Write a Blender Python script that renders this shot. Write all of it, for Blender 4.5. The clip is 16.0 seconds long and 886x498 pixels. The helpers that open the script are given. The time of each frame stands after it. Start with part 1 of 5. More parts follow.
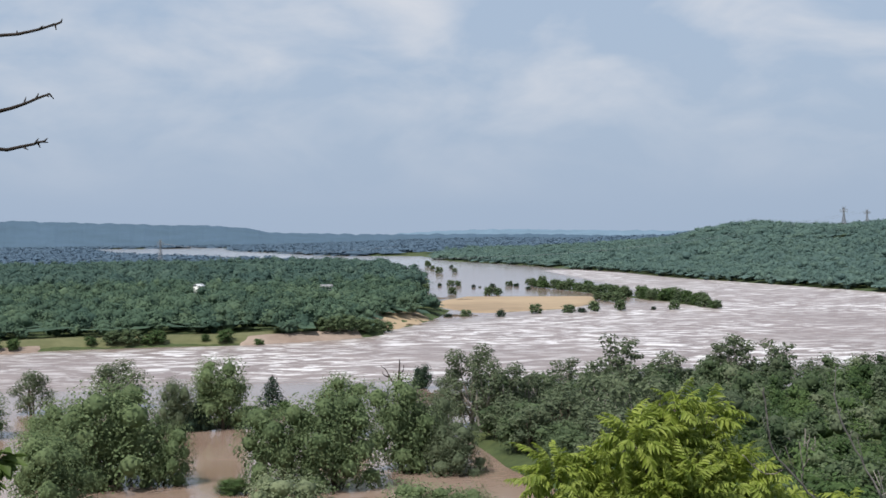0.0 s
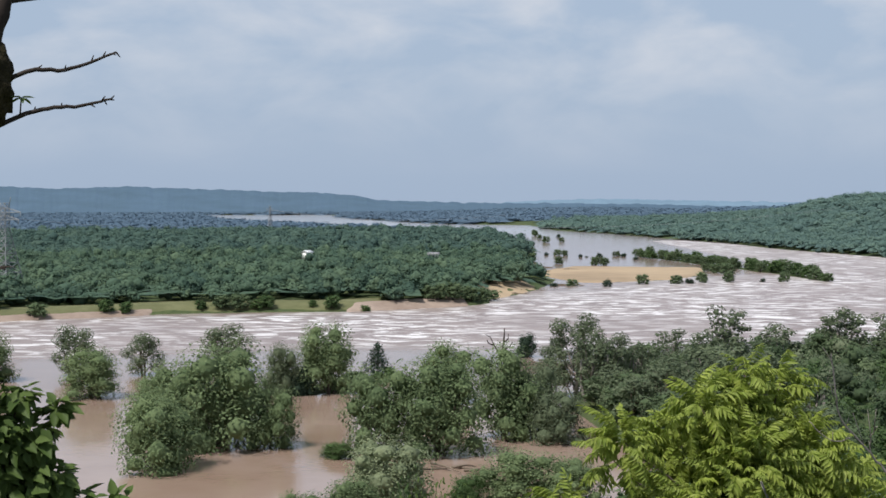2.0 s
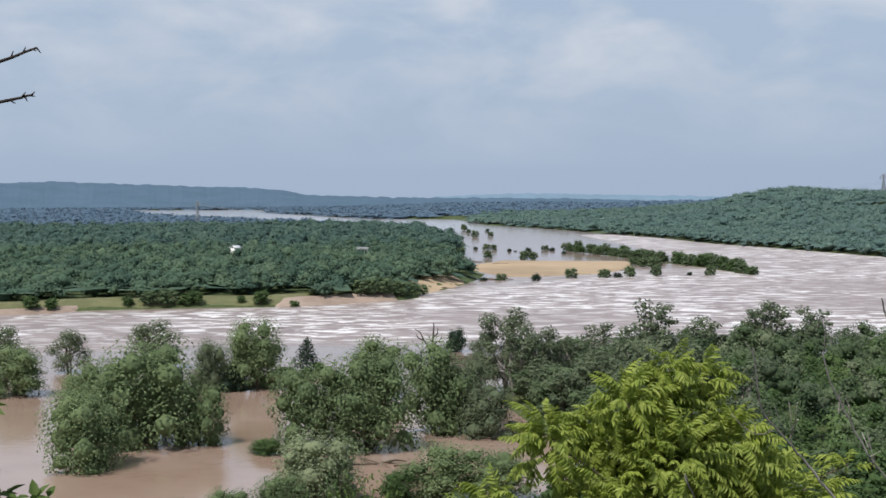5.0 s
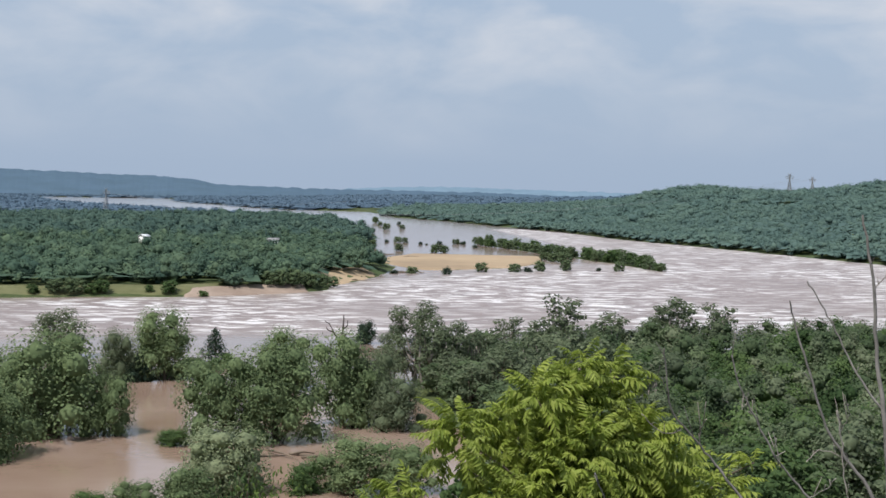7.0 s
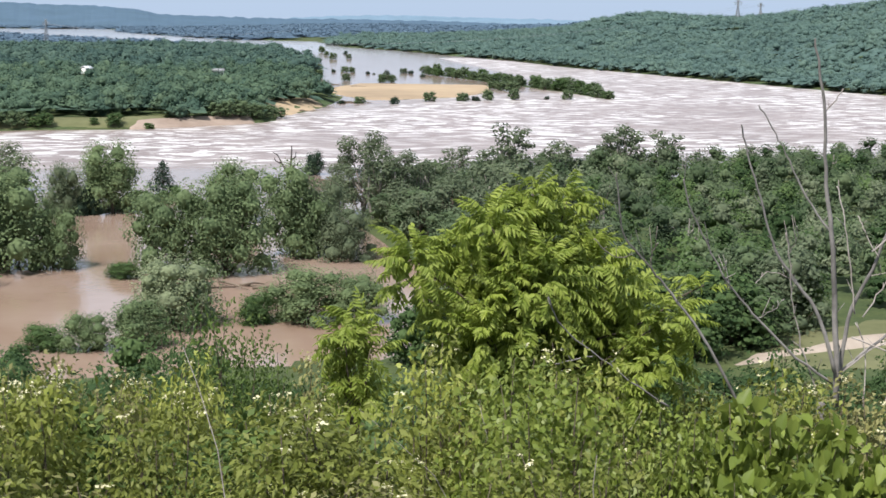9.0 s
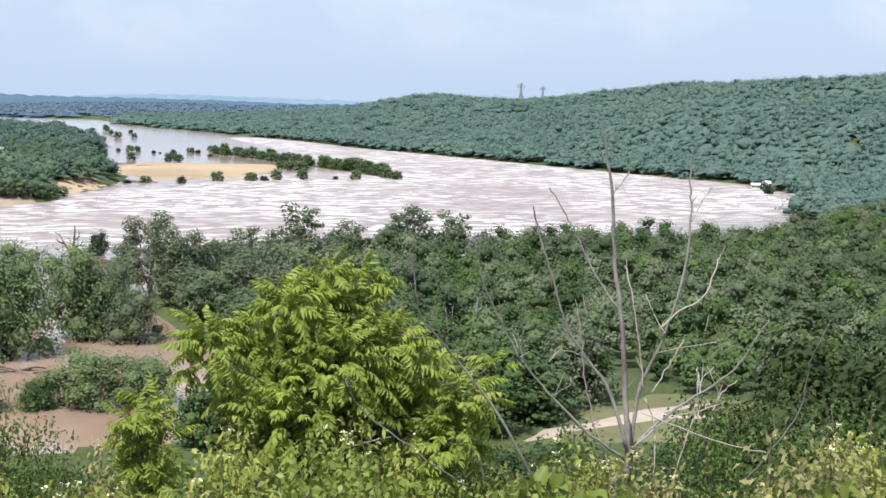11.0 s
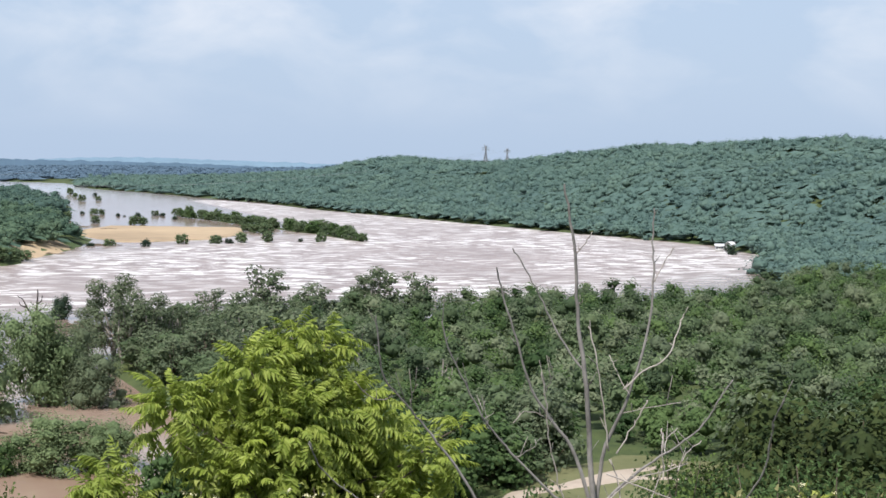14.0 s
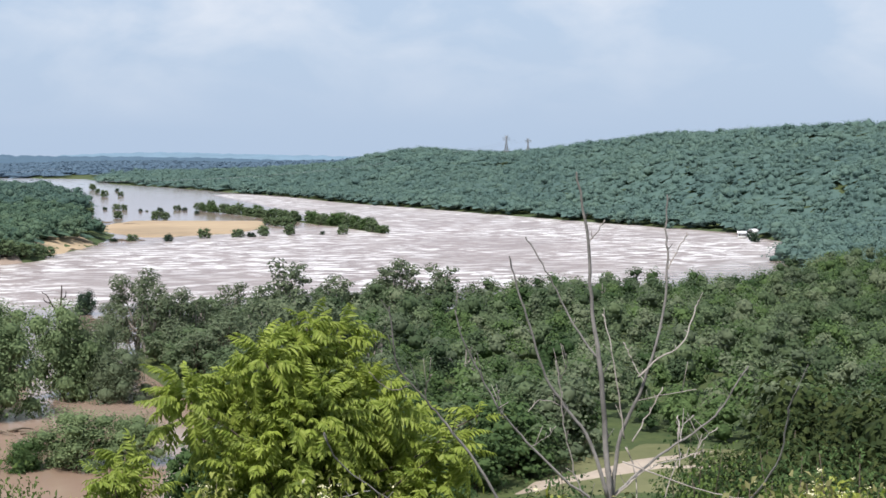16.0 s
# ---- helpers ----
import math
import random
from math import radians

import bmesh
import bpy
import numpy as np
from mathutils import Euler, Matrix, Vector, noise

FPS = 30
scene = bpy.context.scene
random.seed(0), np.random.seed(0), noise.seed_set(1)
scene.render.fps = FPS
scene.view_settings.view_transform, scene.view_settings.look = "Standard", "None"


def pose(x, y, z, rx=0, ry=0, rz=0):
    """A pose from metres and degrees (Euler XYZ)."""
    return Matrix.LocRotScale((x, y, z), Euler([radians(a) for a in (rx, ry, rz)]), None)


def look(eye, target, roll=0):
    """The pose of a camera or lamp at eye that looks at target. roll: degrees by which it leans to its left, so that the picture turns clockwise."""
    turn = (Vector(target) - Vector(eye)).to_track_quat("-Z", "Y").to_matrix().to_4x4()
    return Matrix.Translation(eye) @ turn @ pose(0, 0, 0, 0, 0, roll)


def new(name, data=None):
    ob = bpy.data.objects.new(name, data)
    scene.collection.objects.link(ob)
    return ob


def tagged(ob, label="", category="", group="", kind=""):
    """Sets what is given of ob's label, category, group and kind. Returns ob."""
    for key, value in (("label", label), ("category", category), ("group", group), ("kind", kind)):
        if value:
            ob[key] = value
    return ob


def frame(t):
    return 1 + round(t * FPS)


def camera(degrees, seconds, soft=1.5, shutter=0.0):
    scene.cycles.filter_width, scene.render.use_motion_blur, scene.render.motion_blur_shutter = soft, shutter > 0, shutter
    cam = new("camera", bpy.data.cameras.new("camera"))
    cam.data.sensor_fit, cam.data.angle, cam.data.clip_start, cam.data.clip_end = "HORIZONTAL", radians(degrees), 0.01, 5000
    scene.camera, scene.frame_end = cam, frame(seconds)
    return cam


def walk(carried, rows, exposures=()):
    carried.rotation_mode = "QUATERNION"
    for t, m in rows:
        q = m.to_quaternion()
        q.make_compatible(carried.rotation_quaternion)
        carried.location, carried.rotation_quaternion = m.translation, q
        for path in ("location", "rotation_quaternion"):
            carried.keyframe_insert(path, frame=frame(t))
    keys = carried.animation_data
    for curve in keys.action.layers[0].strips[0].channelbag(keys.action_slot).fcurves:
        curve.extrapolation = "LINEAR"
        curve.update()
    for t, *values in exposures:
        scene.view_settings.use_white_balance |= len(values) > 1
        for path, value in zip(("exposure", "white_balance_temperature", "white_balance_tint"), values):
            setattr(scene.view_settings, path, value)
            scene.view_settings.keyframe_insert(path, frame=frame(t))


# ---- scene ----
# the camera: seconds, x, y, z, heading, pitch, roll
PATH = [
    (0.0, -0.246, 0.0, 40.033, -3.055, -0.772, -0.682),
    (0.5, -0.167, 0.0, 40.029, -3.827, -0.64, -0.302),
    (1.0, -0.066, 0.0, 40.001, -6.654, -0.948, -0.106),
    (1.5, 0.016, 0.0, 39.975, -7.724, -1.754, -0.259),
    (2.0, 0.057, 0.0, 39.973, -7.242, -1.962, -0.14),
    (2.5, 0.073, 0.0, 39.977, -6.661, -2.216, -0.394),
    (3.0, 0.071, 0.0, 39.986, -6.187, -2.31, -0.564),
    (3.5, 0.084, 0.0, 39.987, -5.722, -2.287, -0.628),
    (4.0, 0.093, 0.0, 39.982, -5.286, -2.327, -0.661),
    (6.5, 0.056, 0.0, 40.009, -2.233, -1.889, 0.748),
    (7.0, 0.052, 0.0, 40.017, -1.015, -2.446, 0.827),
    (7.5, 0.032, 0.0, 40.006, -0.371, -5.095, 0.88),
    (8.0, 0.03, 0.0, 40.004, 0.023, -6.585, 0.82),
    (8.5, 0.029, 0.0, 39.998, 0.632, -7.17, 0.746),
    (9.0, 0.016, 0.0, 39.998, 1.073, -9.05, 0.439),
    (9.5, -0.01, 0.0, 40.001, 1.536, -9.603, 0.395),
    (9.7, -0.018, 0.0, 40.002, 1.99, -9.395, 0.44),
    (9.9, -0.026, 0.0, 40.004, 3.786, -8.66, 0.572),
    (10.0, -0.035, 0.0, 40.005, 4.804, -8.288, 0.459),
    (10.2, -0.036, 0.0, 40.011, 6.375, -7.615, 0.597),
    (12.3, -0.042, 0.0, 40.005, 10.205, -4.82, 1.135),
    (12.5, -0.042, 0.0, 40.003, 10.112, -4.713, 1.023),
    (13.0, -0.034, 0.0, 40.006, 10.113, -4.335, 0.908),
    (13.5, -0.03, 0.0, 40.006, 10.481, -3.877, 0.866),
    (14.0, -0.023, 0.0, 40.006, 10.609, -3.408, 0.923),
    (14.5, 0.021, 0.0, 40.004, 10.268, -2.979, 1.283),
    (15.0, 0.077, 0.0, 40.001, 8.454, -2.782, 2.139),
    (15.5, 0.081, 0.0, 39.998, 8.022, -3.612, 0.753),
    (16.0, 0.047, 0.0, 39.995, 9.752, -3.766, 0.128),
]
cam = camera(33.56, 16.0, soft=1.6)
walk(
    cam,
    [(t, pose(x, y, z, 90 + p, 0, -h) @ pose(0, 0, 0, 0, 0, r)) for t, x, y, z, h, p, r in PATH],
    exposures=[(0.0, 0.08), (7.0, 0.08), (7.6, 0.2), (9.0, 0.52), (9.7, 0.64), (10.2, 0.72), (12.3, 0.56), (14.0, 0.46), (16.0, 0.42)],
)
rng = np.random.default_rng(7)
EYE = 40.0

# ---------------------------------------------------------------- light
SUN_EL, SUN_AZ = radians(58), radians(215)  # azimuth from +y towards +x


def make_world():
    w = bpy.data.worlds.new("hazy_sky")
    w.use_nodes = True
    scene.world = w
    nt = w.node_tree
    nt.nodes.clear()
    N, L = nt.nodes.new, nt.links.new
    out, bg = N("ShaderNodeOutputWorld"), N("ShaderNodeBackground")
    sky = N("ShaderNodeTexSky")
    sky.sky_type, sky.sun_disc = "NISHITA", False
    sky.sun_elevation, sky.sun_rotation = SUN_EL, SUN_AZ
    sky.air_density, sky.dust_density, sky.ozone_density = 1.2, 3.0, 1.5
    co, sep = N("ShaderNodeTexCoord"), N("ShaderNodeSeparateXYZ")
    L(co.outputs["Generated"], sep.inputs[0])
    mp = N("ShaderNodeMapping")
    mp.inputs["Scale"].default_value = (8.0, 8.0, 17.0)
    L(co.outputs["Generated"], mp.inputs["Vector"])
    n1 = N("ShaderNodeTexNoise")
    n1.inputs["Scale"].default_value, n1.inputs["Detail"].default_value, n1.inputs["Roughness"].default_value = 1.2, 6.0, 0.52
    n1.inputs["Distortion"].default_value = 0.3
    L(mp.outputs[0], n1.inputs["Vector"])
    ramp = N("ShaderNodeValToRGB")
    ramp.color_ramp.elements[0].position, ramp.color_ramp.elements[1].position = 0.42, 0.80
    L(n1.outputs["Fac"], ramp.inputs[0])
    # clouds thin out towards the skyline
    up = N("ShaderNodeMapRange")
    up.inputs["From Min"].default_value, up.inputs["From Max"].default_value = 0.015, 0.11
    L(sep.outputs["Z"], up.inputs["Value"])
    mul = N("ShaderNodeMath")
    mul.operation = "MULTIPLY"
    L(ramp.outputs["Color"], mul.inputs[0])
    L(up.outputs["Result"], mul.inputs[1])
    # the grey-blue veil below the clouds
    veil = N("ShaderNodeMix")
    veil.data_type = "RGBA"
    veil.inputs["Factor"].default_value = 0.86
    scale = N("ShaderNodeVectorMath")
    scale.operation = "SCALE"
    scale.inputs["Scale"].default_value = 0.1
    L(sky.outputs[0], scale.inputs[0])
    L(scale.outputs[0], veil.inputs["A"])
    veil.inputs["B"].default_value = (0.395, 0.495, 0.65, 1)
    cl = N("ShaderNodeMix")
    cl.data_type = "RGBA"
    L(mul.outputs[0], cl.inputs["Factor"])
    L(veil.outputs["Result"], cl.inputs["A"])
    cl.inputs["B"].default_value = (0.66, 0.68, 0.73, 1)
    L(cl.outputs["Result"], bg.inputs["Color"])
    bg.inputs["Strength"].default_value = 1.0
    L(bg.outputs[0], out.inputs[0])


make_world()
sun = new("sun", bpy.data.lights.new("sun", "SUN"))
sun.data.energy, sun.data.angle, sun.data.color = 4.6, radians(3.0), (1.0, 0.96, 0.91)
sun.matrix_world = look(
    (0, 0, 0),
    (-math.sin(SUN_AZ) * math.cos(SUN_EL), -math.cos(SUN_AZ) * math.cos(SUN_EL), -math.sin(SUN_EL)),
)


# ---------------------------------------------------------------- materials
def base_material(name, rough=0.7, spec=0.3):
    m = bpy.data.materials.new(name)
    m.use_nodes = True
    p = m.node_tree.nodes["Principled BSDF"]
    p.inputs["Roughness"].default_value = rough
    p.inputs["Specular IOR Level"].default_value = spec
    return m, m.node_tree, p


def noise_node(nt, scale, detail=4.0, rough=0.6, vector=None):
    n = nt.nodes.new("ShaderNodeTexNoise")
    n.inputs["Scale"].default_value, n.inputs["Detail"].default_value, n.inputs["Roughness"].default_value = scale, detail, rough
    if vector is None:
        g = nt.nodes.new("ShaderNodeNewGeometry")
        vector = g.outputs["Position"]
    nt.links.new(vector, n.inputs["Vector"])
    return n


def mix_node(nt, fac, a, b):
    m = nt.nodes.new("ShaderNodeMix")
    m.data_type = "RGBA"
    for key, v in (("Factor", fac), ("A", a), ("B", b)):
        if isinstance(v, (int, float)):
            m.inputs[key].default_value = v
        elif isinstance(v, tuple):
            m.inputs[key].default_value = (*v, 1)
        else:
            nt.links.new(v, m.inputs[key])
    return m.outputs["Result"]


def range_node(nt, v, a, b, c=0.0, d=1.0):
    m = nt.nodes.new("ShaderNodeMapRange")
    for key, q in (("From Min", a), ("From Max", b), ("To Min", c), ("To Max", d)):
        m.inputs[key].default_value = q
    nt.links.new(v, m.inputs["Value"])
    return m.outputs["Result"]


def bump_node(nt, height, p, strength=0.3, distance=0.05):
    b = nt.nodes.new("ShaderNodeBump")
    b.inputs["Strength"].default_value, b.inputs["Distance"].default_value = strength, distance
    nt.links.new(height, b.inputs["Height"])
    nt.links.new(b.outputs[0], p.inputs["Normal"])


def foliage(name, dark, mid, light, patch=0.06, rough=0.7, through_leaf=0.25, spec=0.08, per_object=0.3, vary=0.55, grain=0.0):
    """Leaves: each leaf differs a little, each tree differs, and broad patches differ."""
    m, nt, p = base_material(name, rough, spec)
    g = nt.nodes.new("ShaderNodeNewGeometry")
    info = nt.nodes.new("ShaderNodeObjectInfo")
    big = noise_node(nt, patch, 3.0, 0.6, g.outputs["Position"])
    f1 = range_node(nt, big.outputs["Fac"], 0.36, 0.64)
    tone = mix_node(nt, f1, dark, mid)
    leaf = range_node(nt, g.outputs["Random Per Island"], 0.0, 1.0, 0.0, vary)
    tone = mix_node(nt, leaf, tone, light)
    ob = range_node(nt, info.outputs["Random"], 0.0, 1.0, 0.0, per_object)
    tone = mix_node(nt, ob, tone, dark)
    for key, other, most in (("deeper", dark, 0.75), ("paler", light, 0.6)):
        at = nt.nodes.new("ShaderNodeAttribute")
        at.attribute_name = key
        tone = mix_node(nt, range_node(nt, at.outputs["Fac"], 0.0, 1.0, 0.0, most), tone, other)
    if grain:
        fine = noise_node(nt, grain, 3.0, 0.7, g.outputs["Position"])
        tone = mix_node(nt, range_node(nt, fine.outputs["Fac"], 0.35, 0.7, 0.0, 0.4), tone, dark)
        bump_node(nt, fine.outputs["Fac"], p, 0.3, 0.4 / grain)
    nt.links.new(tone, p.inputs["Base Color"])
    if through_leaf:
        tr = nt.nodes.new("ShaderNodeBsdfTranslucent")
        nt.links.new(tone, tr.inputs["Color"])
        mx = nt.nodes.new("ShaderNodeMixShader")
        mx.inputs[0].default_value = through_leaf
        out = nt.nodes["Material Output"]
        nt.links.new(p.outputs[0], mx.inputs[1])
        nt.links.new(tr.outputs[0], mx.inputs[2])
        nt.links.new(mx.outputs[0], out.inputs["Surface"])
    return m


def simple(name, a, b, scale=3.0, rough=0.8, spec=0.3, bump=0.4, distance=0.02, metal=0.0):
    m, nt, p = base_material(name, rough, spec)
    n = noise_node(nt, scale, 6.0, 0.65)
    n2 = noise_node(nt, scale * 0.13, 3.0)
    f = nt.nodes.new("ShaderNodeMath")
    f.operation = "MULTIPLY_ADD"
    nt.links.new(n.outputs["Fac"], f.inputs[0])
    f.inputs[1].default_value = 0.6
    nt.links.new(range_node(nt, n2.outputs["Fac"], 0.3, 0.7, 0.0, 0.45), f.inputs[2])
    nt.links.new(mix_node(nt, range_node(nt, f.outputs[0], 0.25, 0.8), a, b), p.inputs["Base Color"])
    p.inputs["Metallic"].default_value = metal
    if bump:
        bump_node(nt, n.outputs["Fac"], p, bump, distance)
    return m


M_WOOD = foliage("flood_tree_leaves", (0.058, 0.090, 0.047), (0.126, 0.176, 0.088), (0.205, 0.26, 0.138), 0.12, through_leaf=0.4, grain=1.6)
M_FLOOD = foliage("drowned_tree_leaves", (0.085, 0.128, 0.062), (0.185, 0.248, 0.118), (0.29, 0.355, 0.18), 0.12, through_leaf=0.4, grain=1.6)
M_GREY = foliage("grey_willow_leaves", (0.086, 0.116, 0.070), (0.158, 0.198, 0.116), (0.24, 0.276, 0.168), 0.15, through_leaf=0.4, grain=1.6)
M_WILLOW = foliage("pale_willow_leaves", (0.15, 0.19, 0.105), (0.25, 0.295, 0.17), (0.35, 0.39, 0.24), 0.15, through_leaf=0.4, grain=1.6)
M_DARK = foliage("cedar_leaves", (0.022, 0.040, 0.028), (0.038, 0.062, 0.042), (0.07, 0.10, 0.062), 0.2)
M_BRIGHT = foliage("scrub_leaves", (0.036, 0.068, 0.028), (0.092, 0.152, 0.055), (0.165, 0.24, 0.090), 0.10, through_leaf=0.4, grain=1.6)
# far-bank leaves: the bluish tint in the colour stands in for distance haze
M_LEFT = foliage("far_bank_leaves_haze_tint", (0.052, 0.094, 0.072), (0.105, 0.166, 0.105), (0.155, 0.215, 0.125), 0.022, through_leaf=0.3, vary=0.4, grain=0.7)
M_BACK = foliage("far_back_leaves_haze_tint", (0.046, 0.086, 0.078), (0.090, 0.145, 0.115), (0.125, 0.185, 0.135), 0.018, through_leaf=0.3, vary=0.4, grain=0.6)
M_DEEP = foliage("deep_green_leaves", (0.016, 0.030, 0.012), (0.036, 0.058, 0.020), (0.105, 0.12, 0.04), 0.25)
# hill and far-plain leaves: haze painted in as a paler, bluer colour
M_HILL = foliage("hill_leaves_haze_tint", (0.084, 0.140, 0.130), (0.124, 0.192, 0.158), (0.148, 0.216, 0.168), 0.014, through_leaf=0.3, vary=0.3, grain=0.5)
M_FAR = foliage("far_plain_leaves_haze_tint", (0.085, 0.132, 0.185), (0.095, 0.146, 0.20), (0.105, 0.156, 0.205), 0.004, through_leaf=0.2, vary=0.25, grain=0.15)
M_SAP = foliage("sapling_leaves", (0.128, 0.19, 0.028), (0.265, 0.335, 0.048), (0.49, 0.54, 0.145), 2.2, 0.5, 0.45, 0.22)
M_SHRUB = foliage("shrub_leaves", (0.070, 0.092, 0.016), (0.26, 0.295, 0.048), (0.50, 0.52, 0.16), 1.9, 0.55, 0.35, 0.2, per_object=0.6)
M_OLIVE = foliage("olive_shrub_leaves", (0.10, 0.10, 0.035), (0.23, 0.225, 0.075), (0.42, 0.40, 0.19), 1.9, 0.6, 0.3, 0.2, per_object=0.4)
M_SHRUBDARK = foliage("dark_shrub_leaves", (0.048, 0.080, 0.020), (0.088, 0.138, 0.032), (0.16, 0.22, 0.062), 0.9, 0.55, 0.3, 0.15)
M_VINE = foliage("vine_leaves", (0.095, 0.135, 0.020), (0.18, 0.235, 0.036), (0.34, 0.39, 0.095), 1.2, 0.45, 0.35, 0.28, per_object=0.5)
M_FLOWER = simple("cream_petals", (0.46, 0.43, 0.24), (0.58, 0.55, 0.36), 30, 0.6, 0.3, 0)
M_BARK = simple("grey_brown_bark", (0.05, 0.038, 0.028), (0.16, 0.13, 0.10), 3.0, 0.9, 0.2, 0.8, 0.05)
M_PALEBARK = simple("pale_bark", (0.17, 0.15, 0.13), (0.33, 0.30, 0.27), 2.0, 0.85, 0.2, 0.5)
M_BLEACH = simple("bleached_twig", (0.20, 0.17, 0.15), (0.42, 0.38, 0.35), 14.0, 0.85, 0.25, 0.4, 0.005)
M_DEAD = simple("weathered_twig", (0.075, 0.070, 0.065), (0.27, 0.25, 0.235), 14.0, 0.85, 0.25, 0.5, 0.01)
M_BURL = simple("mossy_burl_bark", (0.012, 0.010, 0.007), (0.075, 0.062, 0.025), 9.0, 0.95, 0.15, 1.0, 0.06)
M_TWIG = simple("dark_twig_bark", (0.018, 0.014, 0.012), (0.055, 0.042, 0.035), 20.0, 0.85, 0.2, 0.5, 0.01)
M_STEEL = simple("galvanised_steel", (0.20, 0.21, 0.22), (0.30, 0.31, 0.32), 0.8, 0.55, 0.5, 0.1, 0.01, 0.4)
M_WHITE = simple("white_boards", (0.68, 0.68, 0.66), (0.82, 0.82, 0.80), 1.2, 0.7, 0.3, 0.2)
M_ROOF = simple("grey_shingle_roof", (0.16, 0.16, 0.17), (0.32, 0.32, 0.33), 1.5, 0.85, 0.2, 0.4)
M_PALEROOF = simple("pale_metal_roof", (0.55, 0.57, 0.60), (0.72, 0.73, 0.75), 0.6, 0.45, 0.5, 0.1)
M_GLASS = simple("dark_window_glass", (0.02, 0.025, 0.03), (0.04, 0.045, 0.05), 0.5, 0.1, 0.6, 0)
M_SAND = simple("wet_sand", (0.25, 0.185, 0.12), (0.39, 0.295, 0.19), 0.09, 0.85, 0.25, 0.3, 0.05)
M_CLAY = simple("clay_bank", (0.19, 0.14, 0.11), (0.34, 0.27, 0.22), 0.25, 0.9, 0.2, 0.8, 0.3)
M_DIRT = simple("pale_dirt_road", (0.27, 0.22, 0.175), (0.38, 0.32, 0.265), 0.7, 0.9, 0.2, 0.4, 0.05)
M_GRASS = simple("mown_grass", (0.085, 0.092, 0.040), (0.15, 0.15, 0.075), 0.35, 0.9, 0.2, 0.6, 0.1)
M_DRIFT = simple("driftwood", (0.06, 0.045, 0.035), (0.20, 0.16, 0.12), 1.0, 0.9, 0.2, 0.6, 0.05)


def ground_material():
    m, nt, p = base_material("woodland_floor", 0.95, 0.15)
    n = noise_node(nt, 0.4, 8.0, 0.65)
    n2 = noise_node(nt, 0.02, 4.0)
    tone = mix_node(nt, range_node(nt, n.outputs["Fac"], 0.3, 0.7), (0.035, 0.045, 0.018), (0.085, 0.10, 0.035))
    tone = mix_node(nt, range_node(nt, n2.outputs["Fac"], 0.35, 0.65, 0.0, 0.6), tone, (0.05, 0.085, 0.04))
    nt.links.new(tone, p.inputs["Base Color"])
    bump_node(nt, n.outputs["Fac"], p, 0.6, 0.15)
    return m


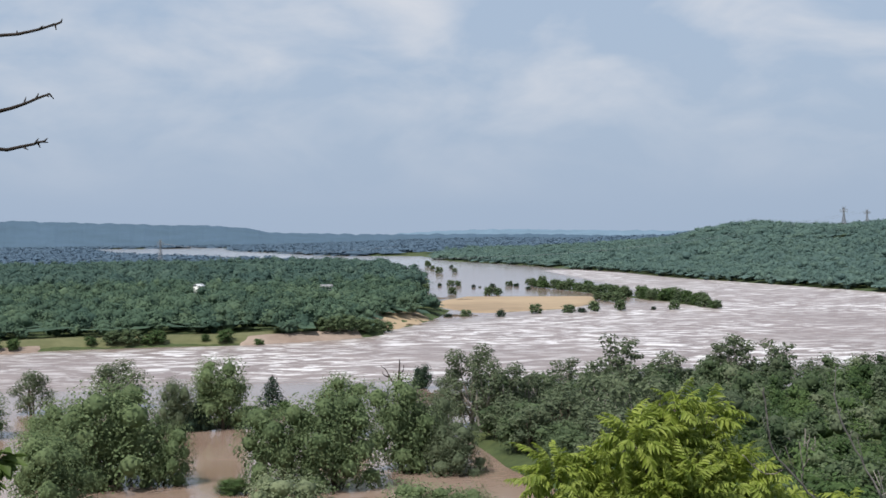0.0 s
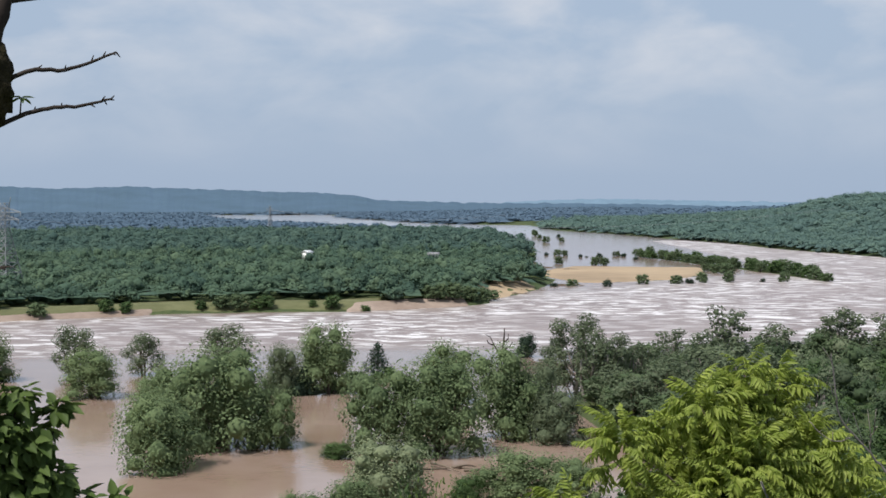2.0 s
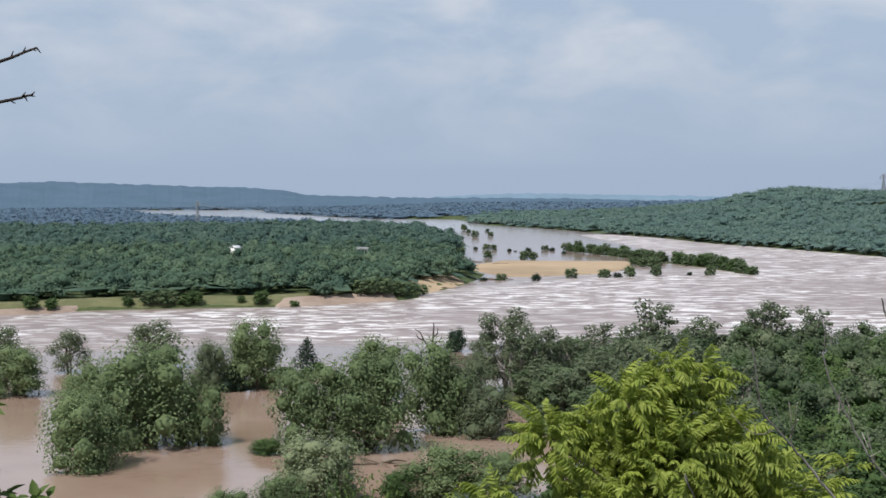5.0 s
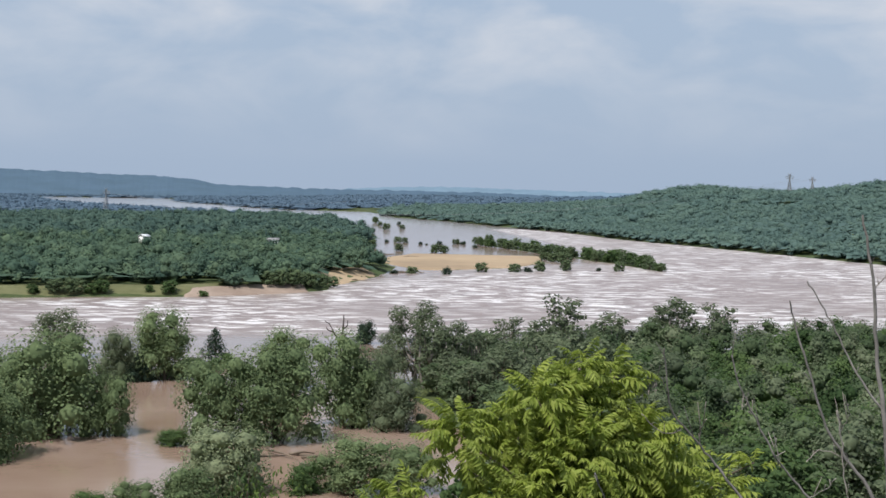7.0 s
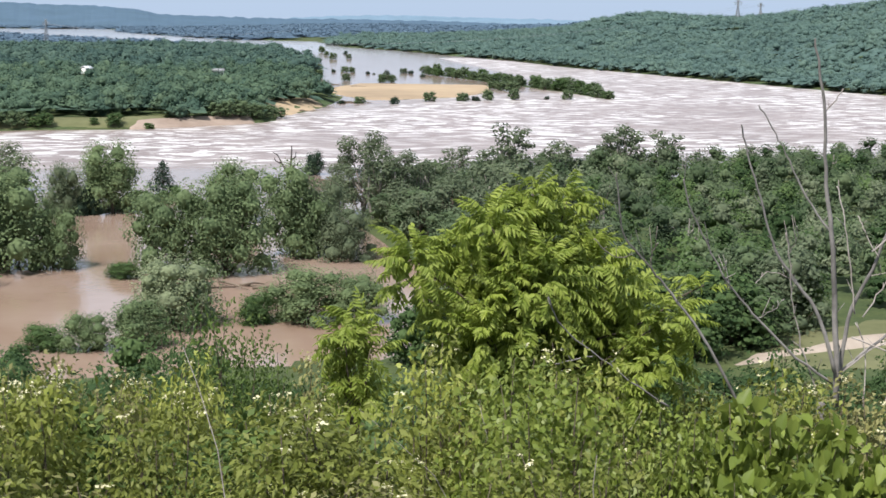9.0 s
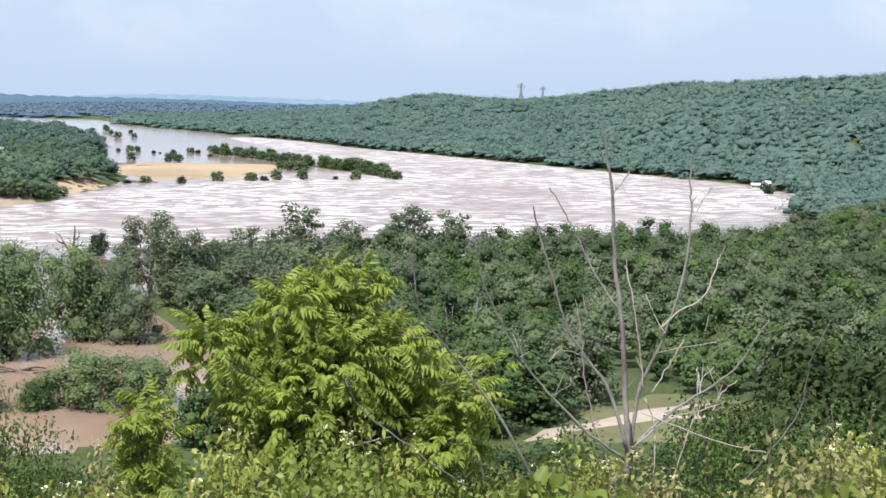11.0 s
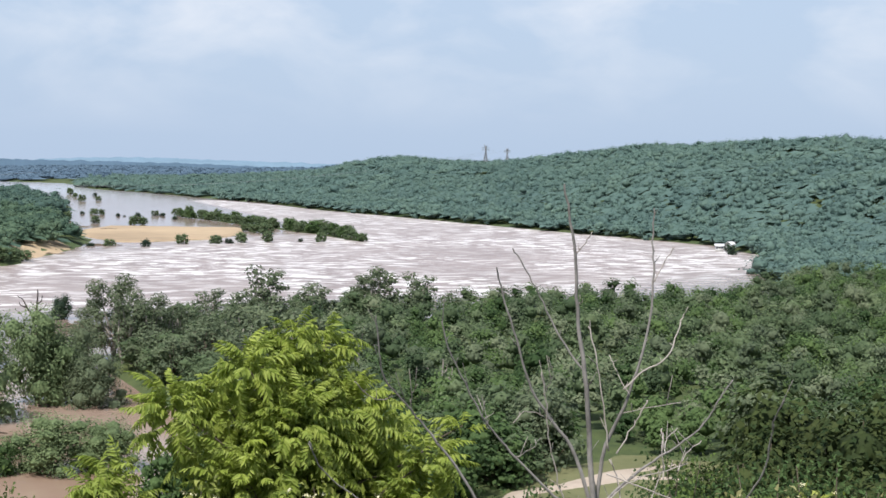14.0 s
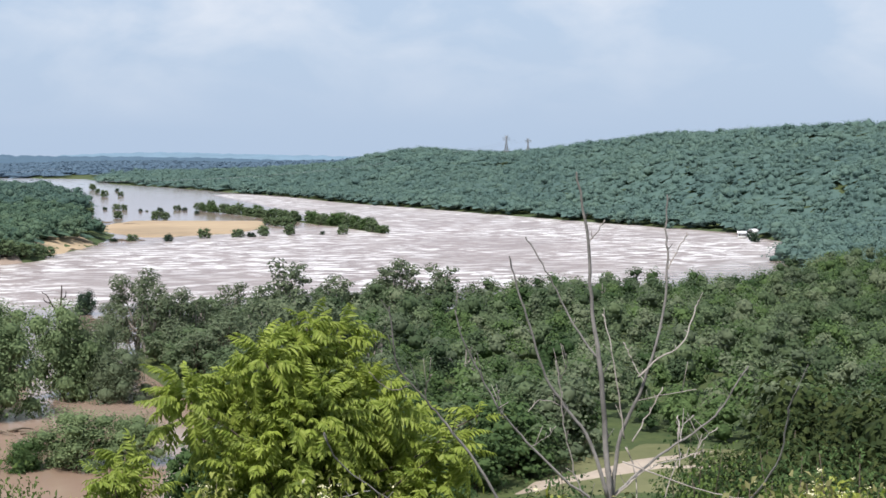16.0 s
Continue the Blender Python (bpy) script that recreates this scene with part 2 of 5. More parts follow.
def water_material():
    """Silt-laden flood water: brown body, sky on its surface (painted in far off), foam where the current runs."""
    m, nt, p = base_material("flood_water", 0.16, 0.9)
    p.inputs["IOR"].default_value = 1.33
    at = nt.nodes.new("ShaderNodeAttribute")
    at.attribute_name = "current"
    cur = at.outputs["Fac"]
    ar = nt.nodes.new("ShaderNodeAttribute")
    ar.attribute_name = "open_water_and_far_sheen"
    wide = ar.outputs["Fac"]
    g = nt.nodes.new("ShaderNodeNewGeometry")
    mp = nt.nodes.new("ShaderNodeMapping")
    mp.inputs["Scale"].default_value = (0.095, 0.19, 0.1)
    mp.inputs["Rotation"].default_value = (0, 0, radians(-14))
    nt.links.new(g.outputs["Position"], mp.inputs["Vector"])
    foam = noise_node(nt, 1.0, 5.0, 0.62, mp.outputs[0])
    foam.inputs["Distortion"].default_value = 0.5
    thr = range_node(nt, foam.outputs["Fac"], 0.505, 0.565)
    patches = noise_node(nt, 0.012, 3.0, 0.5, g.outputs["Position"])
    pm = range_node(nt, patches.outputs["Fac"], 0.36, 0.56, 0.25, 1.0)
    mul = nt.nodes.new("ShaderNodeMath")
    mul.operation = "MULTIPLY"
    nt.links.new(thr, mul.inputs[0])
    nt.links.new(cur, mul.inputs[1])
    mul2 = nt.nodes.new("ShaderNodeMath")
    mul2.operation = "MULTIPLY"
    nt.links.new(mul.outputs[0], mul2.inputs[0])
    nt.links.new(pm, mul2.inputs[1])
    silt = noise_node(nt, 0.03, 4.0, 0.55, g.outputs["Position"])
    body = mix_node(nt, range_node(nt, silt.outputs["Fac"], 0.35, 0.65), (0.24, 0.162, 0.12), (0.315, 0.23, 0.185))
    fast = mix_node(nt, range_node(nt, silt.outputs["Fac"], 0.35, 0.65), (0.20, 0.155, 0.14), (0.25, 0.20, 0.183))
    slow = mix_node(nt, range_node(nt, silt.outputs["Fac"], 0.35, 0.65), (0.225, 0.168, 0.14), (0.27, 0.207, 0.178))
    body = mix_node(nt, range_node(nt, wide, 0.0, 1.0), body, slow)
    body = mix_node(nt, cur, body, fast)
    # far reach: pale sky sheen painted into the body colour
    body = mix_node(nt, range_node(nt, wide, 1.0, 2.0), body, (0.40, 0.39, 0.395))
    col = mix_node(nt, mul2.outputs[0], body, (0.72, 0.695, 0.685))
    nt.links.new(col, p.inputs["Base Color"])
    nt.links.new(range_node(nt, cur, 0.0, 1.0, 0.12, 0.4), p.inputs["Roughness"])
    w1 = noise_node(nt, 0.45, 4.0, 0.6, g.outputs["Position"])
    w2 = noise_node(nt, 0.09, 3.0, 0.6, g.outputs["Position"])
    h = nt.nodes.new("ShaderNodeMath")
    h.operation = "MULTIPLY_ADD"
    nt.links.new(w2.outputs["Fac"], h.inputs[0])
    nt.links.new(range_node(nt, cur, 0.0, 1.0, 0.0, 5.0), h.inputs[1])
    nt.links.new(w1.outputs["Fac"], h.inputs[2])
    b = nt.nodes.new("ShaderNodeBump")
    b.inputs["Distance"].default_value = 0.35
    nt.links.new(range_node(nt, cur, 0.0, 1.0, 0.06, 0.6), b.inputs["Strength"])
    nt.links.new(h.outputs[0], b.inputs["Height"])
    nt.links.new(b.outputs[0], p.inputs["Normal"])
    return m


M_GROUND, M_WATER = ground_material(), water_material()


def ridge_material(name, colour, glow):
    """Distant ridge: the haze of kilometres of air is painted on as a blue glow."""
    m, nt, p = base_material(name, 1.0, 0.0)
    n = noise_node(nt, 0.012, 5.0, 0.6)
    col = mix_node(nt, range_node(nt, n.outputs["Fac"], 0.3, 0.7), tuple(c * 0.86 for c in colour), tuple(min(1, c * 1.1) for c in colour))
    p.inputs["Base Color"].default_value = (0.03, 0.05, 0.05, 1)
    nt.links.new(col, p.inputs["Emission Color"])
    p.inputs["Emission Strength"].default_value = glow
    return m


# ---------------------------------------------------------------- mesh helpers
def mesh_of(name, verts, faces, material=None, smooth=False):
    """verts (n,3); faces (m,k) array of equal polygons, or a list of such arrays."""
    me = bpy.data.meshes.new(name)
    verts = np.asarray(verts, dtype=np.float32)
    groups = [np.asarray(f, dtype=np.int32) for f in (faces if isinstance(faces, list) else [faces])]
    groups = [f for f in groups if len(f)]
    me.vertices.add(len(verts))
    me.vertices.foreach_set("co", verts.ravel())
    loops = np.concatenate([f.ravel() for f in groups])
    sizes = np.concatenate([np.full(len(f), f.shape[1], dtype=np.int32) for f in groups])
    me.loops.add(len(loops))
    me.loops.foreach_set("vertex_index", loops)
    me.polygons.add(len(sizes))
    me.polygons.foreach_set("loop_start", np.concatenate([[0], np.cumsum(sizes)[:-1]]).astype(np.int32))
    me.polygons.foreach_set("loop_total", sizes)
    if smooth:
        me.polygons.foreach_set("use_smooth", np.ones(len(sizes), dtype=bool))
    me.update(calc_edges=True)
    if material:
        me.materials.append(material)
    return me


class Bag:
    """Gathers pieces of one mesh."""

    def __init__(self):
        self.v, self.f, self.n = [], {}, 0

    def add(self, v, f):
        f = np.asarray(f)
        self.f.setdefault(f.shape[1], []).append(f + self.n)
        self.v.append(np.asarray(v, dtype=float))
        self.n += len(v)
        return self

    def mesh(self, name, material=None, smooth=False):
        return mesh_of(name, np.concatenate(self.v), [np.concatenate(f) for f in self.f.values()], material, smooth)


def part(name, me, parent, label=""):
    ob = new(name, me)
    ob.parent = parent
    return tagged(ob, label)


def unit(v):
    return v / np.maximum(1e-9, np.linalg.norm(v, axis=-1, keepdims=True))


def tube(points, radii, sides=6):
    """A tapered tube along points, closed at both ends by a cone tip."""
    P = np.asarray(points, dtype=float)
    n = len(P)
    R = np.interp(np.linspace(0, 1, n), np.linspace(0, 1, len(radii)), radii)
    T = unit(np.gradient(P, axis=0))
    ref = np.array([0.0, 0.0, 1.0]) if abs(T[:, 2]).mean() < 0.9 else np.array([1.0, 0.0, 0.0])
    U = unit(np.cross(T, ref))
    V = np.cross(T, U)
    a = np.arange(sides) * 2 * np.pi / sides
    v = (P[:, None] + R[:, None, None] * (np.cos(a)[None, :, None] * U[:, None] + np.sin(a)[None, :, None] * V[:, None])).reshape(-1, 3)
    i, j = np.meshgrid(np.arange(n - 1), np.arange(sides), indexing="ij")
    k = (j + 1) % sides
    f = np.stack([i * sides + j, i * sides + k, (i + 1) * sides + k, (i + 1) * sides + j], -1).reshape(-1, 4)
    v = np.concatenate([v, [P[-1] + T[-1] * R[-1], P[0] - T[0] * R[0] * 0.3]])
    e, s = n * sides, n * sides + 1
    jj = np.arange(sides)
    end = np.stack([(n - 1) * sides + jj, (n - 1) * sides + (jj + 1) % sides, np.full(sides, e), np.full(sides, e)], -1)[:, :3]
    start = np.stack([(jj + 1) % sides, jj, np.full(sides, s)], -1)
    return v, f, np.concatenate([end, start])


def add_tube(bag, points, radii, sides=6):
    v, f4, f3 = tube(points, radii, sides)
    n = bag.n
    bag.add(v, f4)
    bag.f.setdefault(3, []).append(f3 + n)


def bent(points, n, wobble=0.0, r=None):
    """A smooth line of n points through the given ones."""
    P = np.asarray(points, dtype=float)
    s = np.linspace(0, len(P) - 1, n)
    out = []
    for q in s:
        i = min(int(q), len(P) - 2)
        t = q - i
        p0, p1, p2, p3 = P[max(i - 1, 0)], P[i], P[i + 1], P[min(i + 2, len(P) - 1)]
        out.append(0.5 * (2 * p1 + (p2 - p0) * t + (2 * p0 - 5 * p1 + 4 * p2 - p3) * t * t + (3 * p1 - p0 - 3 * p2 + p3) * t**3))
    out = np.array(out)
    if wobble:
        out[1:-1] += (r or rng).normal(0, wobble, (n - 2, 3))
    return out


def sprays(P, Nrm, size, r, long=0.62):
    """One bent four-cornered leaf spray at each point, facing about Nrm."""
    n = len(P)
    u = unit(np.cross(Nrm, r.normal(size=(n, 3))))
    v = np.cross(Nrm, u)
    s = size[:, None]
    bend = Nrm * s * 0.25
    w = np.stack([P + u * s - bend, P + v * s * long, P - u * s - bend, P - v * s * long], 1).reshape(-1, 3)
    return w, np.arange(4 * n).reshape(n, 4)


def box(bag, lo, hi):
    (a, b, c), (d, e, f) = lo, hi
    v = [(a, b, c), (d, b, c), (d, e, c), (a, e, c), (a, b, f), (d, b, f), (d, e, f), (a, e, f)]
    bag.add(v, [(0, 3, 2, 1), (4, 5, 6, 7), (0, 1, 5, 4), (1, 2, 6, 5), (2, 3, 7, 6), (3, 0, 4, 7)])


def ico(level=1):
    bm = bmesh.new()
    bmesh.ops.create_icosphere(bm, subdivisions=level, radius=1)
    v = np.array([q.co[:] for q in bm.verts])
    f = np.array([[q.index for q in t.verts] for t in bm.faces])
    bm.free()
    return v, f


ICO0 = ico(1)

# ---------------------------------------------------------------- the lie of the land
LEFT_LAND = [(-700, 100), (-400, 310), (-204, 459), (-182, 477), (-158, 496), (-123, 509), (-98, 511), (-70, 535), (-60, 545), (-52, 557), (-55, 590), (-43, 641), (-36, 673), (-37, 720), (-48, 762), (-57, 852), (-63, 964), (-71, 1134), (-98, 1380), (-133, 1500), (-262, 1730), (-371, 1880), (-494, 2060), (-647, 2332), (-926, 3167), (-1600, 3300), (-2600, 3300), (-2600, 100)]
RIGHT_LAND = [(-150, 2190), (-91, 1830), (-20, 1657), (39, 1460), (86, 1321), (119, 1153), (151, 1064), (180, 975), (202, 905), (220, 840), (248, 759), (270, 696), (264, 650), (262, 623), (242, 569), (217, 515), (195, 440), (165, 398), (133, 392), (100, 386), (74, 370), (51, 360), (22, 344), (3, 322), (-9, 302), (-14, 284), (-8, 270), (-3, 244), (7, 214), (6, 195), (4, 179), (-5, 166), (-15, 160), (-37, 153), (-80, 146), (-180, 130), (-420, 60), (-700, -60), (-1200, -300), (-1200, -4000), (5500, -4000), (5500, 5600), (-4000, 5600), (-4000, 3650), (-1600, 3620), (-1003, 3601), (-722, 3592), (-589, 3000), (-436, 2640), (-287, 2290)]
SPIT = [(-80, 290), (-64, 291), (-56, 304), (-50, 318), (-49, 328), (-57, 331), (-64, 314), (-80, 297)]
SNAG_BAR = [(-34, 333), (-24, 336), (-12, 340), (-14, 352), (-20, 372), (-30, 376), (-36, 350)]
SANDBAR = [(-50, 780), (-46, 812), (-34, 858), (4, 852), (41, 848), (39, 775), (20, 726), (-12, 700), (-25, 702), (-38, 738)]
SAND_SPIT = [(-66, 655), (-45, 660), (-40, 644), (-50, 592), (-60, 572)]
STRIP = [(0, 1030), (36, 912), (62, 826), (78, 778), (92, 714), (97, 720), (88, 785), (72, 838), (46, 930), (12, 1030)]
INLET = [(268, 585), (300, 604), (306, 588), (282, 570)]


def signed(P, poly):
    """Distance to the outline of poly, positive inside."""
    A = np.asarray(poly, dtype=float)
    best, inside = np.full(len(P), 1e9), np.zeros(len(P), dtype=bool)
    for a, b in zip(A, np.roll(A, -1, 0)):
        e = b - a
        w = P - a
        t = np.clip(w @ e / (e @ e), 0, 1)
        best = np.minimum(best, np.hypot(*(w - t[:, None] * e).T))
        if a[1] != b[1]:
            cross = (a[1] > P[:, 1]) != (b[1] > P[:, 1])
            inside ^= cross & (P[:, 0] < e[0] * (P[:, 1] - a[1]) / e[1] + a[0])
    return np.where(inside, best, -best)


def wander(P, size, amount, seed=0.0):
    """Cheap smooth unevenness from a few crossing waves."""
    x, y = P[:, 0] / size, P[:, 1] / size
    s = np.sin(x * 1.3 + y * 0.7 + seed) + np.sin(-x * 0.9 + y * 1.7 + 2.1 * seed + 1) + 0.6 * np.sin(x * 2.9 - y * 2.1 + seed * 3) + 0.5 * np.sin(x * 4.3 + y * 3.7 + seed)
    return amount * s / 3.1


def ease(v, a, b):
    t = np.clip((v - a) / (b - a), 0, 1)
    return t * t * (3 - 2 * t)


# the crest of the wooded hills beyond the river: heading, distance, height
CREST = [(-12, 4300, 20), (-2, 3600, 12), (2.5, 3000, 13), (6, 2500, 21), (8.2, 2050, 36), (9, 1950, 39), (10.2, 1850, 35), (12.1, 1750, 33), (13.5, 1650, 36), (15.6, 1550, 43), (18.4, 1400, 52), (21.2, 1300, 53), (25, 1200, 56), (30, 1100, 56), (40, 1050, 54), (60, 1000, 50)]
FALL = [(-60, 38.3), (0, 38.3), (5, 37.3), (9, 36.0), (14, 34.2), (20, 31.0), (30, 26.5), (60, 15.5), (100, 5.5), (140, 2.0), (165, 1.0), (5000, 1.0)]


def height(P):
    P = np.atleast_2d(np.asarray(P, dtype=float))[:, :2]
    shore = wander(P, 14, 2.2)
    left, right = signed(P, LEFT_LAND) + shore, signed(P, RIGHT_LAND) + shore
    z = np.full(len(P), -2.5)
    z = np.maximum(z, np.clip(left * 0.32, -2.5, 2.9) + ease(left, 10, 80) * wander(P, 60, 0.8, 2))
    z = np.maximum(z, np.clip(right * 0.3, -2.5, 1.0))
    for poly, top in ((SPIT, 0.35), (SNAG_BAR, -0.6), (SANDBAR, 0.55), (SAND_SPIT, 0.7), (STRIP, 0.12)):
        z = np.maximum(z, np.clip((signed(P, poly) + wander(P, 6, 1.4, 3)) * 0.14, -2.5, top))
    z = np.where(signed(P, INLET) > 0, -1.0, z)
    # bluff on which the camera stands
    d = P[:, 1] + 0.0009 * P[:, 0] ** 2 * (P[:, 0] < 0) - 0.0002 * P[:, 0] ** 2 * (P[:, 0] > 0)
    F = np.array(FALL)
    bluff = np.interp(d + wander(P, 30, 2.0, 5) * ease(d, 14, 60), F[:, 0], F[:, 1])
    z = np.where(right > -2, np.maximum(z, np.where(d < 165, bluff + wander(P, 2.2, 0.12) * (d < 30), z)), z)
    # wooded hills
    C = np.array(CREST, dtype=float)
    yaw, dist = np.degrees(np.arctan2(P[:, 0], P[:, 1])), np.hypot(P[:, 0], P[:, 1])
    cd, ch = np.interp(yaw, C[:, 0], C[:, 1]), np.interp(yaw, C[:, 0], C[:, 2])
    front = ease(dist, np.minimum(0.50 * cd, 1500), cd) ** 0.8
    back = 1 - 0.5 * ease(dist, cd, cd + 700)
    rough = 1 + wander(P, 130, 0.2, 1) * (1 - ease(dist, 0.8 * cd, cd)) + wander(P, 45, 0.05, 4)
    hill = ch * front * back * rough * ease(right, 5, 130) * ease(yaw, -9, -1) * (yaw < 90) * (P[:, 1] > 0)
    return np.maximum(z, z + hill)


def ground_z(x, y):
    return float(height([(x, y)])[0])


ANGLES = np.radians(np.concatenate([np.arange(-30, 34, 0.36), np.arange(34, 90, 4), np.arange(90, 330, 10)]))


def polar_sheet(name, radii, material, zfun):
    a = ANGLES
    R, A = np.meshgrid(radii, a, indexing="ij")
    P = np.stack([R * np.sin(A), R * np.cos(A)], -1).reshape(-1, 2)
    z = zfun(P)
    n, m = len(radii), len(a)
    i, j = np.meshgrid(np.arange(n - 1), np.arange(m), indexing="ij")
    k = (j + 1) % m
    f = np.stack([i * m + j, (i + 1) * m + j, (i + 1) * m + k, i * m + k], -1).reshape(-1, 4)
    inner = np.arange(m)
    v = np.concatenate([np.column_stack([P, z]), [[0, 0, z[:m].mean()]]])
    tri = np.stack([inner, (inner + 1) % m, np.full(m, len(v) - 1)], -1)
    return new(name, mesh_of(name, v, [f[:, ::-1], tri[:, ::-1]], material, True)), P


RADII = np.concatenate([np.arange(0.6, 30, 0.7), np.geomspace(30, 1200, 190), np.geomspace(1215, 4960, 90)])
ground, _ = polar_sheet("ground", RADII, M_GROUND, height)
tagged(ground, "wooded bluff, flood plain and hills along a river", "ground", kind="structure")

THREAD = [(-700, 60), (-420, 250), (-200, 405), (-110, 440), (-20, 470), (60, 545), (130, 640), (165, 750), (150, 880), (120, 1000), (85, 1180), (40, 1380)]
HALF = [75, 78, 80, 72, 95, 150, 180, 125, 85, 65, 45, 22]


def current(P):
    T = np.array(THREAD, dtype=float)
    best = np.zeros(len(P))
    for a, b, wa, wb in zip(T, T[1:], HALF, HALF[1:]):
        e = b - a
        t = np.clip((P - a) @ e / (e @ e), 0, 1)
        d = np.hypot(*(P - a - t[:, None] * e).T)
        best = np.maximum(best, 1 - ease(d / (wa + (wb - wa) * t), 0.62, 1.08))
    return best


WATER_R = np.concatenate([[100], np.geomspace(130, 1500, 170), np.geomspace(1530, 4960, 40)])
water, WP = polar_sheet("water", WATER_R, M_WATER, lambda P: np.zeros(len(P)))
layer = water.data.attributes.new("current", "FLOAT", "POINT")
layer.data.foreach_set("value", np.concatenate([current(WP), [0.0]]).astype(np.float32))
# 0 to 1 open river, 1 to 2 far reach with painted sky sheen
layer = water.data.attributes.new("open_water_and_far_sheen", "FLOAT", "POINT")
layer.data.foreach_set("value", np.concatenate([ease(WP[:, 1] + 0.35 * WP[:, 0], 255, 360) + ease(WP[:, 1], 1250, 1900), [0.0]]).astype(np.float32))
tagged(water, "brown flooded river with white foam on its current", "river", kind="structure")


def land_patch(name, poly, material, step, lift, label, category, feather=2.0, band=None):
    """A skin of sand, grass or dirt lying on the ground."""
    A = np.array(poly, dtype=float)
    xs, ys = np.arange(A[:, 0].min() - 4, A[:, 0].max() + 4, step), np.arange(A[:, 1].min() - 4, A[:, 1].max() + 4, step * 1.5)
    X, Y = np.meshgrid(xs, ys, indexing="ij")
    P = np.stack([X, Y], -1).reshape(-1, 2)
    inside = signed(P, poly) + wander(P, 5, feather, 8)
    if band:
        off = signed(P, LEFT_LAND) + wander(P, 14, 2.2) + wander(P, 4, 0.7, 6)
        inside = np.minimum(np.minimum(off - band[0], band[1] - off), inside)
    z = height(P) + lift * np.clip(inside * 0.8, -1, 1)
    n, m = len(xs), len(ys)
    i, j = np.meshgrid(np.arange(n - 1), np.arange(m - 1), indexing="ij")
    f = np.stack([i * m + j, (i + 1) * m + j, (i + 1) * m + j + 1, i * m + j + 1], -1).reshape(-1, 4)
    f = f[(inside[f] > -0.6).any(1)]
    ob = new(name, mesh_of(name, np.column_stack([P, z]), f, material, True))
    return tagged(ob, label, category, kind="structure")


land_patch("sandbar", SANDBAR, M_SAND, 2.0, 0.25, "long tan sandbar half drowned by flood water", "sandbar")
land_patch("sand_spit", SAND_SPIT, M_SAND, 1.5, 0.25, "tan sand spit at the end of the wooded bank", "sandbar")
land_patch("bank_grass", [(-232, 430), (-200, 455), (-150, 494), (-98, 505), (-90, 512), (-92, 540), (-120, 535), (-170, 515), (-240, 455)], M_GRASS, 0.9, 0.25, "strip of mown grass along the river bank", "grass", 1.0, (2.5, 19.0))
land_patch("clay_bank", [(-98, 500), (-58, 540), (-64, 556), (-100, 520)], M_CLAY, 0.8, 0.35, "pale eroded clay river bank", "bank", 1.0, (-1.0, 9.0))
land_patch("clay_bank_low", [(-232, 430), (-200, 455), (-165, 482), (-165, 500), (-240, 455)], M_CLAY, 0.8, 0.35, "eroded clay river bank below the grass", "bank", 1.0, (-1.0, 5.5))
land_patch("clearing_grass", [(38, 160), (42, 172), (60, 188), (73, 180), (74, 166), (60, 158)], M_GRASS, 1.0, 0.2, "small clearing of yellow-green grass in the woods", "grass")
land_patch("dirt_road", [(36, 161), (40, 168), (46, 171), (55, 178), (67, 182), (68, 180), (58, 174.5), (72, 170.5), (72, 168.5), (57, 171), (50, 168), (42, 164)], M_DIRT, 0.6, 0.32, "pale dirt road forking across the clearing", "road", 0.3)


def ridge(name, table, dist, colour, glow, label, seed):
    """A far wooded ridge: headings and heights of its skyline."""
    T = np.array(table, dtype=float)
    yaw = np.arange(T[0, 0], T[-1, 0], 0.06)
    z = np.interp(yaw, T[:, 0], T[:, 1])
    r = np.random.default_rng(seed)
    rough = np.convolve(r.normal(0, 1, len(yaw) + 8), np.ones(4) / 4, "same")[4:-4]
    z = z + rough * 1.6 + 0.8 * np.sin(yaw * 9)
    a = np.radians(yaw)
    rows = []
    for k, (dd, s) in enumerate(((-420, 0.0), (-300, 0.25), (-160, 0.62), (-40, 0.93), (0, 1.0), (60, 0.9))):
        d = dist + dd
        zz = z * s + (r.normal(0, 1.2, len(yaw)) if 0 < s < 1 else 0) - (2 if s == 0 else 0)
        rows.append(np.stack([d * np.sin(a), d * np.cos(a), zz], -1))
    n = len(yaw)
    i, j = np.meshgrid(np.arange(len(rows) - 1), np.arange(n - 1), indexing="ij")
    f = np.stack([i * n + j, i * n + j + 1, (i + 1) * n + j + 1, (i + 1) * n + j], -1).reshape(-1, 4)
    ob = new(name, mesh_of(name, np.concatenate(rows), f, ridge_material(name + "_woods", colour, glow), True))
    return tagged(ob, label, "hills", kind="structure")


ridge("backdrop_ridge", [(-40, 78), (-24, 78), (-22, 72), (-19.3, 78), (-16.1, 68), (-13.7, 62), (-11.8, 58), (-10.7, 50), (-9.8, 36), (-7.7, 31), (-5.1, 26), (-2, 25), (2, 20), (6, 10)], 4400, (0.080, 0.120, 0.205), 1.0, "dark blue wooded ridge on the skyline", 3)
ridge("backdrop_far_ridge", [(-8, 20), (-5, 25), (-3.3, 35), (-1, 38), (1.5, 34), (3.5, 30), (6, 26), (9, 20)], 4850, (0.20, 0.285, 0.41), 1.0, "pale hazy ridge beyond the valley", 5)


